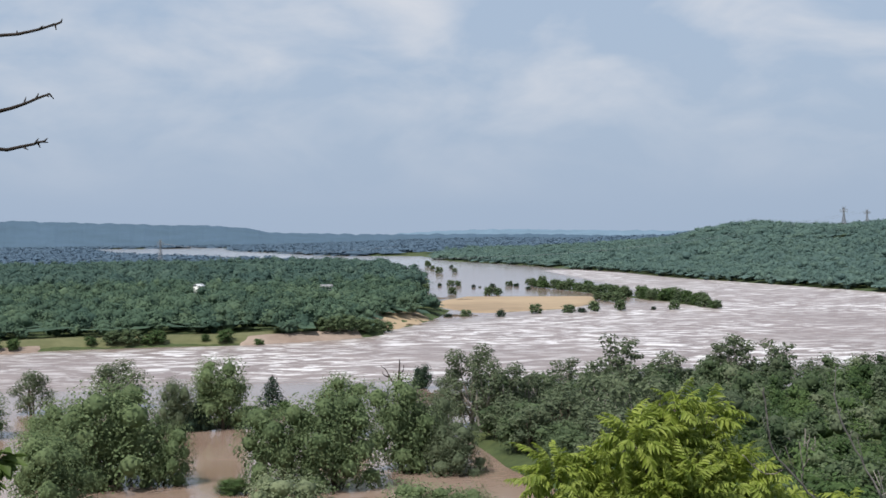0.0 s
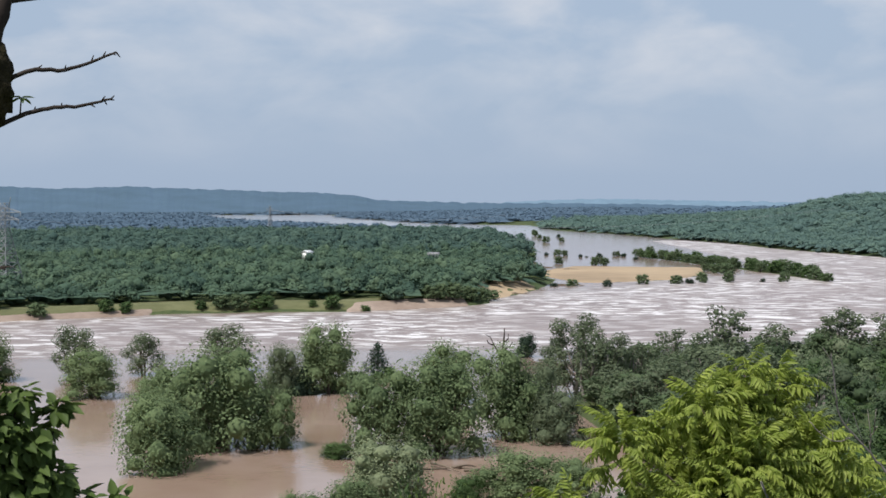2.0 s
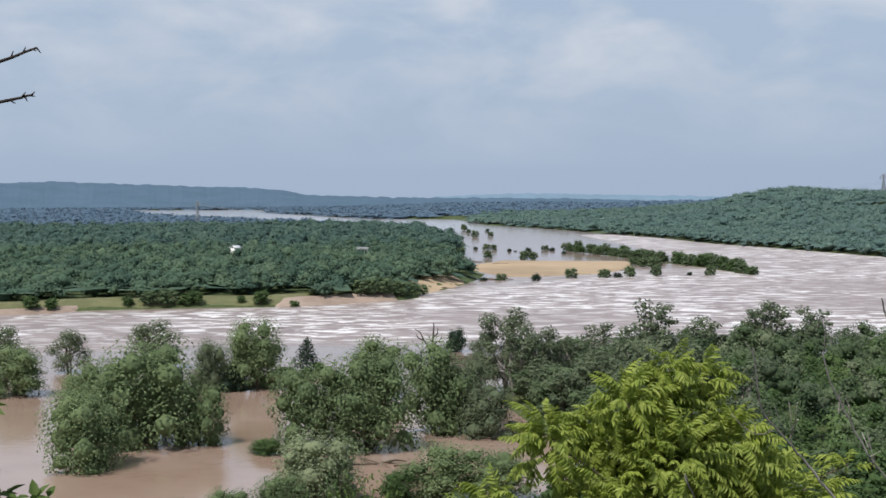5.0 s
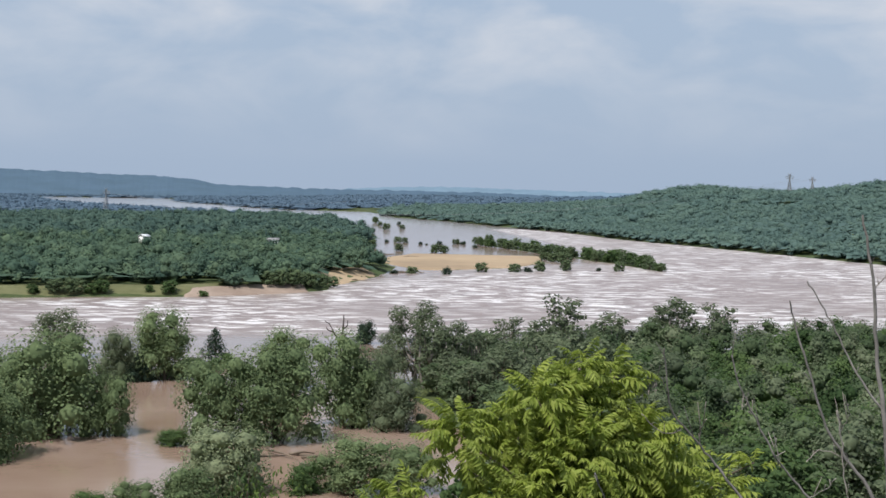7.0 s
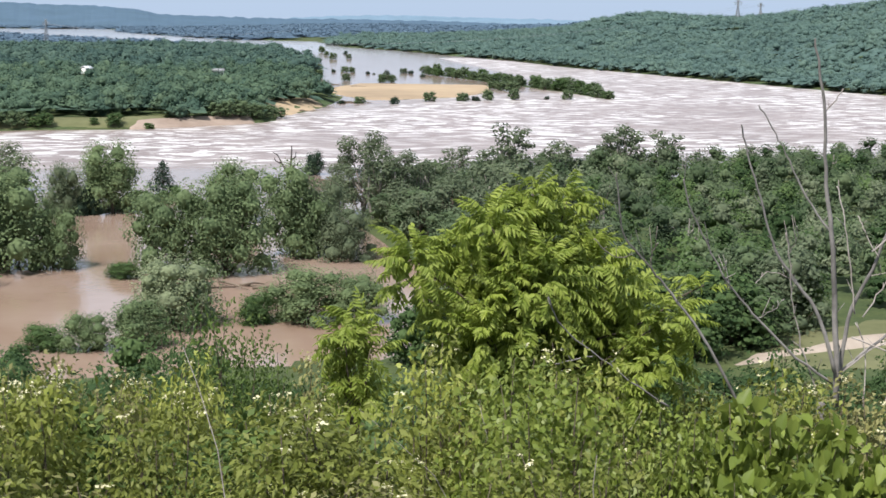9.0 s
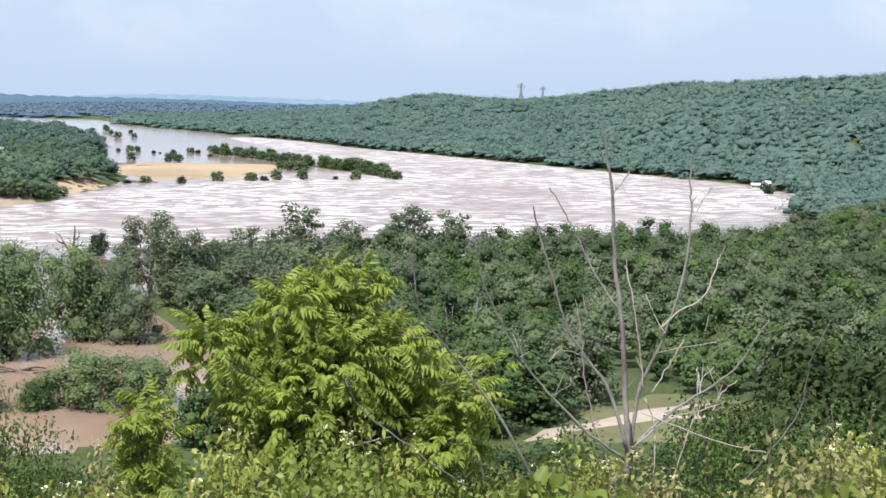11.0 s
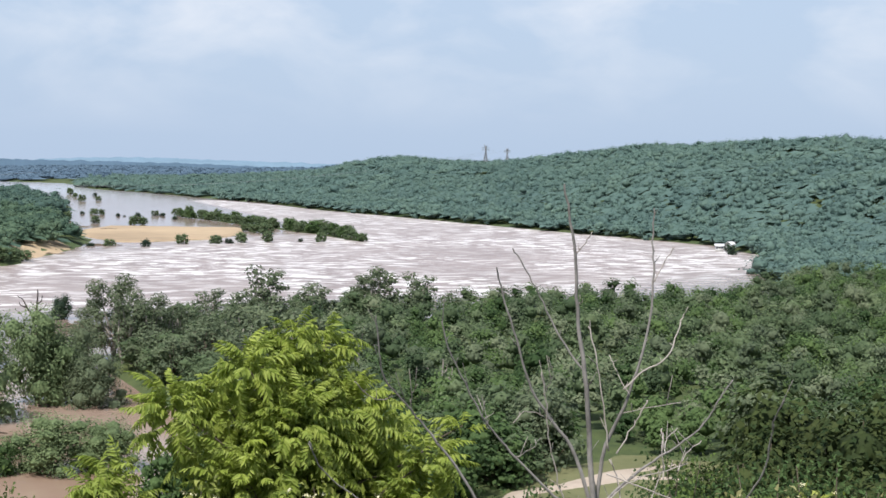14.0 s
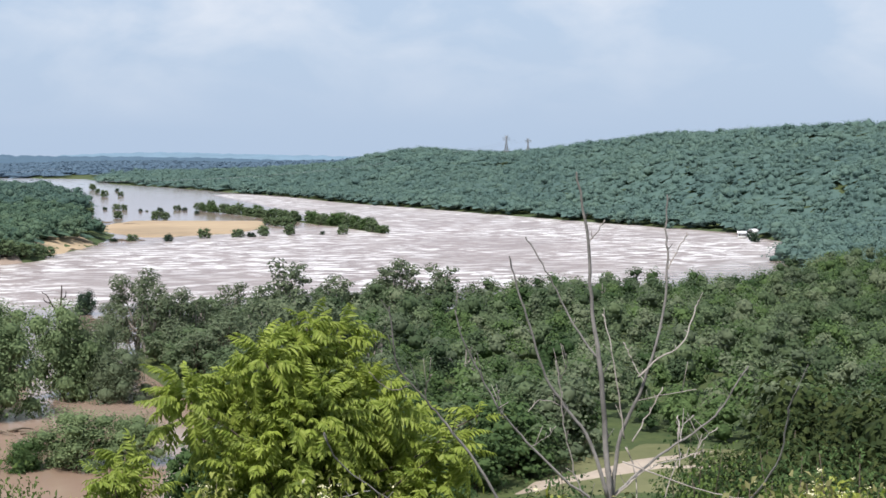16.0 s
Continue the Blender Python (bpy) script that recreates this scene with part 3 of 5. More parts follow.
# ---------------------------------------------------------------- trees
def crown_cloud(r, lobes, count, size, jitter=0.35):
    """Leaf sprays over the outsides of a set of lobes: (centre, radii)."""
    lobes = [(np.array(c, dtype=float), np.array(q, dtype=float)) for c, q in lobes]
    w = np.array([q.prod() ** (2 / 3) for _, q in lobes])
    pick = r.choice(len(lobes), count, p=w / w.sum())
    d = unit(r.normal(size=(count, 3)))
    C, Q = np.array([c for c, _ in lobes])[pick], np.array([q for _, q in lobes])[pick]
    shell = 0.48 + 0.57 * r.random((count, 1)) ** 0.75
    P = C + d * Q * shell
    nrm = unit(unit(d / Q) + np.array([0, 0, 0.6]) + r.normal(0, jitter, (count, 3)))
    return sprays(P, nrm, size * (0.6 + 0.8 * r.random(count)), r)


def lobes_for(r, w, h, low, n, open_=0.0):
    """Lobes of a broad crown w wide, from low to h."""
    out = []
    mid = (low + h) / 2
    for k in range(n):
        a = k * 2.4 + r.random() * 0.8
        f = (k + 0.5) / n
        z = low + (h - low) * (0.12 + 0.78 * f)
        span = math.sqrt(max(0.08, 1 - ((z - (low + (h - low) * 0.38)) / ((h - low) * 0.66)) ** 2))
        rad = w / 2 * span * (0.35 + 0.35 * r.random())
        q = w * (0.19 + 0.08 * r.random()) * (1 - 0.35 * open_)
        out.append(((rad * math.cos(a), rad * math.sin(a), z), (q, q, q * (0.72 + 0.2 * r.random()))))
    if not open_:
        out.append(((0, 0, mid), (w * 0.33, w * 0.33, (h - low) * 0.42)))
    return out


def tree_meshes(seed, w, h, low, lobes, count, leaf, bark, spray, open_=0.0, stems=1, core=0.48):
    """Meshes of one tree: trunk with its limbs, crown, and the dark inside of the crown."""
    r = np.random.default_rng(seed)
    L = lobes_for(r, w, h, low, lobes, open_)
    v, f = crown_cloud(r, L, count, spray)
    bag = Bag().add(v, f)
    iv, jf = ICO0
    for c, q in L:
        bag.add(np.array(c) + iv * np.array(q) * (core - 0.35 * open_) * (1 + 0.10 * r.normal(size=(len(iv), 1))), jf)
    crown = bag.mesh("crown", leaf)
    wood = Bag()
    for s in range(stems):
        base = np.array([r.normal(0, 0.5 * (stems > 1)), r.normal(0, 0.5 * (stems > 1)), -1.5])
        top = np.array([base[0] * 2.5, base[1] * 2.5, low + (h - low) * 0.6])
        rad = 0.030 * h / (stems**0.4)
        add_tube(wood, bent([base, base * 0.5 + top * 0.5 + r.normal(0, 0.3, 3), top], 7), [rad, rad * 0.75, rad * 0.35], 7)
    for c, q in L[: lobes]:
        c = np.array(c)
        start = np.array([0, 0, max(0.4, min(low + (h - low) * 0.3, c[2] - 0.35 * h))])
        add_tube(wood, bent([start, (start + c) / 2 + np.array([0, 0, -0.04 * h]), c + np.array([0, 0, q[2] * 0.6])], 5, 0.05 * w / 8, r), [0.014 * h, 0.006 * h, 0.002 * h], 4)
    return wood.mesh("trunk", bark, True), crown


# each built once at about ten metres: fine ones for the trees that stand alone, plain ones for the woods
def kinds(n, spray, green):
    return {
        "broad": tree_meshes(11, 11.0, 11.0, 0.3, 15, int(2400 * n), green, M_BARK, spray),
        "dome": tree_meshes(12, 12.0, 9.5, 0.0, 16, int(2400 * n), green, M_BARK, spray),
        "tall": tree_meshes(13, 8.5, 14.0, 2.5, 13, int(1700 * n), M_GREY, M_PALEBARK, spray, 0.7, 2),
        "open": tree_meshes(14, 9.5, 11.0, 1.6, 12, int(1500 * n), M_GREY, M_BARK, spray, 0.6, 3),
        "greyish": tree_meshes(15, 12.0, 10.0, 0.0, 15, int(2400 * n), M_GREY, M_BARK, spray),
        "willow": tree_meshes(19, 12.0, 9.5, 0.0, 18, int(2400 * n), M_WILLOW, M_BARK, spray),
        "scrub": tree_meshes(16, 9.0, 7.5, 0.0, 13, int(1800 * n), M_BRIGHT, M_BARK, spray),
        "dark": tree_meshes(17, 9.0, 7.0, -0.2, 13, int(1800 * n), M_DARK, M_BARK, spray),
    }


FINE, PLAIN, SMALL = kinds(3.0, 0.172, M_FLOOD), kinds(0.72, 0.30, M_WOOD), kinds(0.30, 0.42, M_WOOD)
for made in (FINE, PLAIN, SMALL):
    made["deep"] = tree_meshes(18, 10.0, 11.0, 0.0, 24, 9500, M_DEEP, M_BARK, 0.2, core=0.45)
COUNT = {}
WIDTH = {"broad": 11.0, "dome": 12.0, "tall": 8.5, "open": 9.5, "greyish": 12.0, "scrub": 9.0, "dark": 9.0, "deep": 10.0}


def grow(made, x, y, z, turn, sx, sz, label, group, name, category):
    root = new(name)
    part("trunk", made[0], root)
    part("crown", made[1], root)
    root.matrix_basis = pose(x, y, z, 0, 0, turn) @ Matrix.Diagonal((sx, sx, sz, 1))
    return tagged(root, label, category, group)


def stand(kind, x, y, w, label, group="flood-plain woods", z=None, turn=None, name="tree", category="tree", tall=1.0):
    """A tree of the woods, w wide; tall stretches its height."""
    s = 1.1 * w / WIDTH[kind]
    z = max(ground_z(x, y), -0.4) if z is None else z
    COUNT[kind] = COUNT.get(kind, 0) + 1
    turn = turn if turn is not None else (COUNT[kind] * 137.5) % 360
    made = (SMALL if math.hypot(x, y) > 420 else PLAIN)[kind]
    return grow(made, x, y, z, turn, s, s * tall * 0.945, label, group, name, category)


def extent(me):
    v = np.empty(len(me.vertices) * 3, dtype=np.float32)
    me.vertices.foreach_get("co", v)
    v = np.sort(v.reshape(-1, 3), 0)
    k = len(v) // 200
    return (v[-k] - v[k])[:2].mean(), v[-k][2]


SIZE = {k: extent(m[1]) for k, m in FINE.items()}


def flood(kind, x, y, w, h, label, name="tree", category="tree", turn=None):
    """A tree drowned to its crown, w wide and h over the water."""
    COUNT[kind] = COUNT.get(kind, 0) + 1
    wide, high = SIZE[kind]
    turn = turn if turn is not None else (COUNT[kind] * 97.0) % 360
    return grow(FINE[kind], x, y, max(ground_z(x, y), -0.1) - 0.12 * h, turn, 1.05 * w / wide, 1.19 * h / high, label, "trees in the flood", name, category)


FLOODED = "leafy green tree standing in brown flood water"
OPEN = "thin-crowned grey-green tree standing in flood water"
DENSE = "dense rounded green tree standing in flood water"
EDGE = "dark leafy bush at the flood's edge"
for kind, x, y, w, h, label in (
    ("open", -123.6, 317, 10.5, 11.0, OPEN),
    ("broad", -107.5, 284, 11.5, 9.6, FLOODED),
    ("open", -109.6, 322, 9.0, 9.2, OPEN),
    ("open", -93, 329, 12.5, 10.5, OPEN),
    ("dome", -65.5, 229, 19.0, 16.0, DENSE),
    ("broad", -76, 240, 12.0, 11.8, FLOODED),
    ("dome", -57.0, 230, 9.0, 9.5, FLOODED),
    ("broad", -89, 268, 8.5, 6.4, FLOODED),
    ("dome", -69.2, 209, 13.6, 10.9, DENSE),
    ("greyish", -70.2, 292, 8.8, 9.8, OPEN),
    ("broad", -61.9, 296, 11.8, 13.4, "leafy green tree on a drowned grassy spit"),
    ("broad", -35.6, 284, 11.2, 11.4, FLOODED),
    ("dome", -38.0, 227, 13.5, 13.2, DENSE),
    ("broad", -29.0, 226, 12.5, 14.4, DENSE),
    ("broad", -20.5, 243, 11.0, 14.8, FLOODED),
    ("greyish", -16.0, 246, 9.5, 12.0, FLOODED),
    ("greyish", -11.1, 240, 9.6, 8.4, FLOODED),
    ("tall", -10.7, 288, 9.5, 15.8, "tall thin-crowned tree with pale bent trunks"),
    ("tall", -15.0, 295, 6.5, 11.0, "tall thin-crowned tree with pale bent trunks"),
    ("tall", -4.0, 284, 8.0, 13.0, "tall thin-crowned tree with pale bent trunks"),
    ("dark", -25.7, 369, 5.2, 5.8, "small dark tree on a drowned bar"),
    ("broad", -140, 306, 12.0, 10.5, FLOODED),
    ("willow", -31.5, 187, 12.0, 8.8, "pale grey-green willow at the flood's edge"),
):
    flood(kind, x, y, w, h, label)
for kind, x, y, w, h in (("scrub", -44.6, 222, 5.4, 2.5), ("broad", -14.5, 190, 9.5, 7.0), ("dome", -7.5, 191, 9.0, 6.0), ("scrub", -20.8, 189, 5.5, 4.0), ("broad", -33.5, 174, 7.0, 5.8), ("dome", -39.5, 173, 6.0, 4.4), ("scrub", -44.5, 173, 5.6, 2.9), ("dark", -66, 293, 6.0, 5.5)):
    flood(kind, x, y, w, h, EDGE, "bush", "bush")


def cedar(x, y, w, h, label):
    r = np.random.default_rng(int(abs(x) * 7 + y))
    z = np.linspace(0.05, 1, 26) ** 0.9
    lobes = [((0.25 * w * (1 - q) * math.cos(k * 2.3), 0.25 * w * (1 - q) * math.sin(k * 2.3), h * q), (w * 0.30 * (1.05 - q) ** 0.6 + 0.1,) * 2 + (h * 0.09,)) for k, q in enumerate(z[:-1])]
    v, f = crown_cloud(r, lobes, 1600, 0.24)
    bag = Bag().add(v, f)
    wood = Bag()
    add_tube(wood, [(0, 0, -1), (0, 0, h * 0.95)], [0.16, 0.03], 6)
    root = new("cedar_tree")
    part("trunk", wood.mesh("trunk", M_BARK, True), root)
    part("crown", bag.mesh("crown", M_DARK), root)
    root.matrix_basis = pose(x, y, ground_z(x, y))
    return tagged(root, label, "tree", "trees in the flood")


cedar(-56.3, 326, 8.6, 7.2, "small dark cone-shaped cedar on the drowned spit")


def snag(x, y, label, bark=None, size=1.0, turn=0):
    """A dead broken tree with bare forked limbs."""
    root = new("dead_tree")
    bark = bark or M_TWIG
    r = np.random.default_rng(3)
    trunk = Bag()
    add_tube(trunk, bent([(0, 0, -1), (0.2, 0, 3), (0.9, 0, 6.5), (1.0, 0.1, 9.6)], 9, 0.05, r), [0.45, 0.33, 0.2, 0.1], 8)
    part("trunk", trunk.mesh("trunk", bark, True), root)
    for pts in ([(0.2, 0, 3), (-1.2, 0.2, 5.2), (-2.2, 0.1, 7.3), (-3.4, 0.2, 8.2)], [(-1.4, 0.2, 5.6), (-2.6, 0, 6.0), (-3.0, 0, 6.9)], [(0.8, 0, 6.0), (1.8, 0.3, 7.2), (1.9, 0.2, 8.4)], [(0.5, 0, 4.4), (2.0, -0.2, 5.2), (3.0, 0, 6.4)]):
        b = Bag()
        add_tube(b, bent(pts, 8, 0.05, r), [0.22, 0.14, 0.06], 6)
        part("limb", b.mesh("limb", bark, True), root)
    root.matrix_basis = pose(x, y, max(0, ground_z(x, y)), 0, 0, turn) @ Matrix.Scale(size, 4)
    return tagged(root, label, "dead tree")


snag(-30, 342, "dead black tree with broken forked limbs in the flood")
for k, (x, y, size) in enumerate(((43, 232, 1.2), (45, 231, 1.0), (-4, 286, 1.2), (2, 290, 1.1), (120, 300, 1.1), (98, 345, 1.2), (60, 330, 1.2), (24, 322, 1.2))):
    snag(x, y, "pale dead tree standing among green woods", M_PALEBARK, size * 0.62, 70 * k)

# drowned bushes round the sandbar and the island
for x, y, w, tall in ((-26, 672, 6.2, 0.7), (-34, 668, 5, 0.5), (-10, 667, 5.1, 0.9), (6, 689, 6.6, 0.95), (22, 693, 7.2, 0.75), (28, 695, 5, 0.7), (34, 703, 7.2, 0.95), (47, 708, 6.6, 1.1), (63, 712, 3, 0.9), (73, 712, 6.1, 1.05), (-43, 898, 6.2, 1.0), (-20, 882, 8, 0.9), (-15, 884, 7, 0.9), (-58, 1033, 4, 0.8), (-33, 1001, 3.5, 0.9), (-29, 1001, 2.7, 0.6), (-20, 1001, 4.6, 0.9), (-9, 1019, 6.3, 0.8), (-4, 1012, 5, 0.7), (4, 960, 4, 0.8), (-50, 1032, 6.4, 0.9), (-45, 1028, 6, 0.9), (-62, 940, 8, 0.8), (-78, 1034, 4.8, 1), (-75, 1330, 8, 1), (-62, 1350, 6, 1), (-88, 1450, 6, 1), (-100, 1560, 9, 1), (-72, 1500, 5, 1)):
    stand("dark" if w < 5.5 else "dome", x, y, w, "round dark bush drowned by the flood", "bushes by the sandbar", name="bush", category="bush", tall=tall)
for k in range(46):
    s = k / 45
    x, y = np.interp(s, [0, 0.3, 0.6, 0.8, 1], [6, 39, 66, 83, 95]), np.interp(s, [0, 0.3, 0.6, 0.8, 1], [1015, 920, 832, 782, 717])
    stand(("dome", "broad", "scrub")[k % 3], x + rng.normal(0, 1.8), y + rng.normal(0, 4), (6 + 3.4 * rng.random()) * (1 - 0.35 * (s > 0.95)), "dark green tree on the drowned island", "trees on the island", tall=0.72 + 0.3 * rng.random())
for x, y, w in ((46, 795, 8), (51, 784, 9), (42, 812, 7), (72, 815, 7), (69, 824, 7.5), (76, 803, 7), (58, 858, 7)):
    stand("dome", x, y, w, "dark green tree on the drowned island", "trees on the island", tall=0.85)
# bushes along the far bank
for x, y, w in ((-196, 468, 8), (-178, 484, 7), (-172, 487, 6), (-150, 503, 5), (-143, 505, 8), (-137, 507, 9), (-131, 508, 6), (-128, 510, 7), (-112, 513, 4), (-105, 513, 7), (-72, 541, 10), (-66, 547, 11), (-60, 553, 9), (-57, 560, 8), (-54, 570, 8), (-212, 455, 9), (-222, 446, 8), (-93, 514, 4)):
    stand("scrub" if w < 8 else "dome", x, y, w, "green bush on the grassy river bank", "bushes on the far bank", name="bush", category="bush", tall=0.75)


def spread(keep, lo, hi, step, r, jitter=0.42):
    """Points about step apart over a rectangle, where keep() says so."""
    xs, ys = np.arange(lo[0], hi[0], step), np.arange(lo[1], hi[1], step)
    X, Y = np.meshgrid(xs, ys)
    P = np.stack([X + (np.arange(len(ys))[:, None] % 2) * step / 2, Y], -1).reshape(-1, 2)
    P = P + r.uniform(-jitter, jitter, P.shape) * step
    return P[keep(P)]


def in_view(P, a, b):
    yaw = np.degrees(np.arctan2(P[:, 0], P[:, 1]))
    return (yaw > a) & (yaw < b)


def woods(name, P, size, tall, quads, spray, leaf, label, seed, fill=0.5, even=0.0, lobes=3, floor_step=0.0, floor_lift=0.28):
    """Joined canopy of far trees: each a lumpy crown of leaf sprays with its own tone, over added sheets that fill the
    gaps.
    """
    r = np.random.default_rng(seed)
    Z = height(P)
    bag = Bag()
    n = len(P)
    R = size * (0.55 + 0.85 * r.random(n) ** 1.4)
    H = tall * (1 + (1 - even) * (0.75 * r.random(n) - 0.45)) * (1 + wander(P, 38, 0.28, 7))
    lob = lobes
    LC = np.zeros((n, lob, 3))
    a = r.random((n, lob)) * 6.28
    f = (np.arange(lob) + r.random((n, lob))) / lob
    rad = R[:, None] * (0.2 + 0.5 * r.random((n, lob))) * (1.1 - 0.8 * f)
    LC[..., 0] = P[:, None, 0] + rad * np.cos(a)
    LC[..., 1] = P[:, None, 1] + rad * np.sin(a)
    LC[..., 2] = (Z + 0.22 * H)[:, None] + (0.5 * H)[:, None] * f
    q = np.stack([R * 0.62, R * 0.62, np.minimum(R * 0.55, 0.5 * H)], -1)
    iv, jf = ICO0
    lump = 1 + 0.16 * r.normal(size=(n, lob, len(iv), 1))
    cv = LC[:, :, None] + iv[None, None] * q[:, None, None] * lump * (fill + 0.1 * r.random((n, lob, 1, 1)))
    cf = jf[None] + (np.arange(n * lob) * len(iv))[:, None, None]
    bag.add(cv.reshape(-1, 3), cf.reshape(-1, 3))
    pick = r.integers(0, lob, (n, quads))
    d = unit(r.normal(size=(n, quads, 3)))
    d[..., 2] = np.abs(d[..., 2])
    C = np.take_along_axis(LC, pick[..., None], 1)
    pts = (C + d * q[:, None] * (min(fill, 0.6) - 0.02 + 0.62 * r.random((n, quads, 1)) ** 0.8)).reshape(-1, 3)
    nrm = unit(d.reshape(-1, 3) + np.array([0, -0.15, 0.45 + even]) + r.normal(0, 0.3, (n * quads, 3)))
    s = spray * (0.45 + 0.8 * r.random(n * quads))
    bag.add(*sprays(pts, nrm, s, r, 0.75))
    kind = r.normal(0, 0.5 + 0.35 * (lobes > 3), n) + wander(P, 22, 0.5, 3)
    deep, pale = np.clip(-kind, 0, 1), np.clip(kind, 0, 1)
    tones = [np.concatenate([np.repeat(k, lob * len(iv)), np.repeat(k, quads * 4)]) for k in (deep, pale)]
    if floor_step:
        # leaf-coloured sheets draped between the trunks, added to hide black gaps and bare earth
        C2 = np.repeat(P, 3, 0) + r.normal(0, floor_step, (3 * n, 2))
        C2 = C2[height(C2) > 0.1]
        u = unit(r.normal(size=(len(C2), 2))) * floor_step * 1.35
        side = np.stack([u, np.stack([-u[:, 1], u[:, 0]], -1), -u, np.stack([u[:, 1], -u[:, 0]], -1)], 1)
        XY = (C2[:, None] + side).reshape(-1, 2)
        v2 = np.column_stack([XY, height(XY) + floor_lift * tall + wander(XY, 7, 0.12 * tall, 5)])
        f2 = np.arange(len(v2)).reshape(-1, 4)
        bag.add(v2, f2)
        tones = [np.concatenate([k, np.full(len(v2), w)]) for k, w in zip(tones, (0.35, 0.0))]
    ob = new(name, bag.mesh(name, leaf, True))
    for key, values in zip(("deeper", "paler"), tones):
        ob.data.attributes.new(key, "FLOAT", "POINT").data.foreach_set("value", values.astype(np.float32))
    return tagged(ob, label, "woods", kind="stuff")


r1 = np.random.default_rng(21)
CLEAR = [(34, 155), (40, 173), (58, 191), (76, 184), (78, 164), (60, 150)]
near_land = lambda P: (signed(P, RIGHT_LAND) > 2) & ((P[:, 0] > -1) | (P[:, 1] > 225)) & (P[:, 1] > 158) & (np.hypot(P[:, 0], P[:, 1]) + wander(P, 9, 40, 2) < 515) & in_view(P, -6, 33) & (signed(P, CLEAR) < 1)
Q = spread(near_land, (-15, 158), (340, 640), 7.2, r1)
Qd = np.hypot(Q[:, 0], Q[:, 1])
close = Qd < 198
for (x, y), dd in zip(Q[close], Qd[close]):
    k = ("scrub", "broad", "scrub", "greyish", "dome")[int(r1.integers(0, 5))]
    stand(k, x, y, 7.5 + 4.5 * r1.random(), "leafy green tree in the flood-plain woods", "flood-plain woods", tall=0.75 + 0.35 * r1.random())
edge = signed(Q, RIGHT_LAND) < 26
fringe = Q[~close & edge & (Qd < 420)]
for i, (x, y) in enumerate(fringe[:85]):
    k = ("tall", "open", "broad", "tall", "greyish", "broad")[int(r1.integers(0, 6))]
    stand(k, x, y, 7.5 + 3.5 * r1.random(), "grey-green tree on the wooded river edge", "river-edge woods", tall=0.68 + 0.2 * r1.random())
rest = np.concatenate([Q[~close & ~(edge & (Qd < 420))], fringe[85:]])
half = r1.random(len(rest))
woods("woods_scrub", rest[half < 0.38], 4.7, 8.0, 380, 0.31, M_BRIGHT, "bright green scrub woods on the flood plain", 31, 0.36, lobes=5)
woods("woods_mixed", rest[(half >= 0.38) & (half < 0.72)], 5.2, 9.2, 400, 0.31, M_WOOD, "dull green woods on the flood plain", 32, 0.36, lobes=5)
woods("woods_grey", rest[half >= 0.72], 4.6, 9.4, 360, 0.30, M_GREY, "grey-green woods on the flood plain", 33, 0.36, lobes=5)

r2 = np.random.default_rng(22)
lw = lambda lo, hi: (lambda P: (signed(P, LEFT_LAND) > np.where(P[:, 0] < -90, 17, 6)) & ~((np.abs(P[:, 0] / P[:, 1] * 833 + 185) < 8) & (np.abs(P[:, 1] - 795) < 46)) & ~((np.abs(P[:, 0] / P[:, 1] * 837 + 112) < 8) & (np.abs(P[:, 1] - 800) < 42)) & in_view(P, -26, 2) & (np.hypot(P[:, 0], P[:, 1]) > lo) & (np.hypot(P[:, 0], P[:, 1]) <= hi))
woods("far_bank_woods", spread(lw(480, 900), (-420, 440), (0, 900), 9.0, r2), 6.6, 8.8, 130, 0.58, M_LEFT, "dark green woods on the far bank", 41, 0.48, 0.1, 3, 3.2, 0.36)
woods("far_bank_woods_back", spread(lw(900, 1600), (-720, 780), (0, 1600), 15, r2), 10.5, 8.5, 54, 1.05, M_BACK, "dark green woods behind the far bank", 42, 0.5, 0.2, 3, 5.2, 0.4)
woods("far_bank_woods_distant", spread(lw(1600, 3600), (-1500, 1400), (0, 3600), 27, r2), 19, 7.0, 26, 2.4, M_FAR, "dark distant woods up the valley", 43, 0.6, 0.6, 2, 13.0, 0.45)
r3 = np.random.default_rng(23)


def hw(lo, hi):
    def keep(P):
        d = np.hypot(P[:, 0], P[:, 1])
        cd = np.interp(np.degrees(np.arctan2(P[:, 0], P[:, 1])), [c[0] for c in CREST], [c[1] for c in CREST])
        return (signed(P, RIGHT_LAND) > -1) & in_view(P, -9, 30) & (d + wander(P, 9, 40, 2) > lo) & (d <= hi) & (d < cd + 80) & (P[:, 1] > 400)
    return keep


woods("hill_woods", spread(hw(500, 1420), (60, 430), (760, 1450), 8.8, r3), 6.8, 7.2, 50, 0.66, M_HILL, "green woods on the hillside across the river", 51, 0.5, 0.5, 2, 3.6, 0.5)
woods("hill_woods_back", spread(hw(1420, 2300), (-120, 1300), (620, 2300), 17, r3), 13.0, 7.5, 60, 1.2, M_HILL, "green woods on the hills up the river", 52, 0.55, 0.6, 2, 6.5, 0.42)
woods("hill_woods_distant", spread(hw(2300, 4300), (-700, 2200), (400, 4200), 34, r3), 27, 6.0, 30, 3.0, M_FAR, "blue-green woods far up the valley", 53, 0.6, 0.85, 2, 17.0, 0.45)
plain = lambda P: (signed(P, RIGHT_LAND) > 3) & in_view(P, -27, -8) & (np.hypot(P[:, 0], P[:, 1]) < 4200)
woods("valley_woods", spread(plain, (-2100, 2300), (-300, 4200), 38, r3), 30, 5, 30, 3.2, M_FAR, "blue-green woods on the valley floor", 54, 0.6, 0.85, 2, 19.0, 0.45)

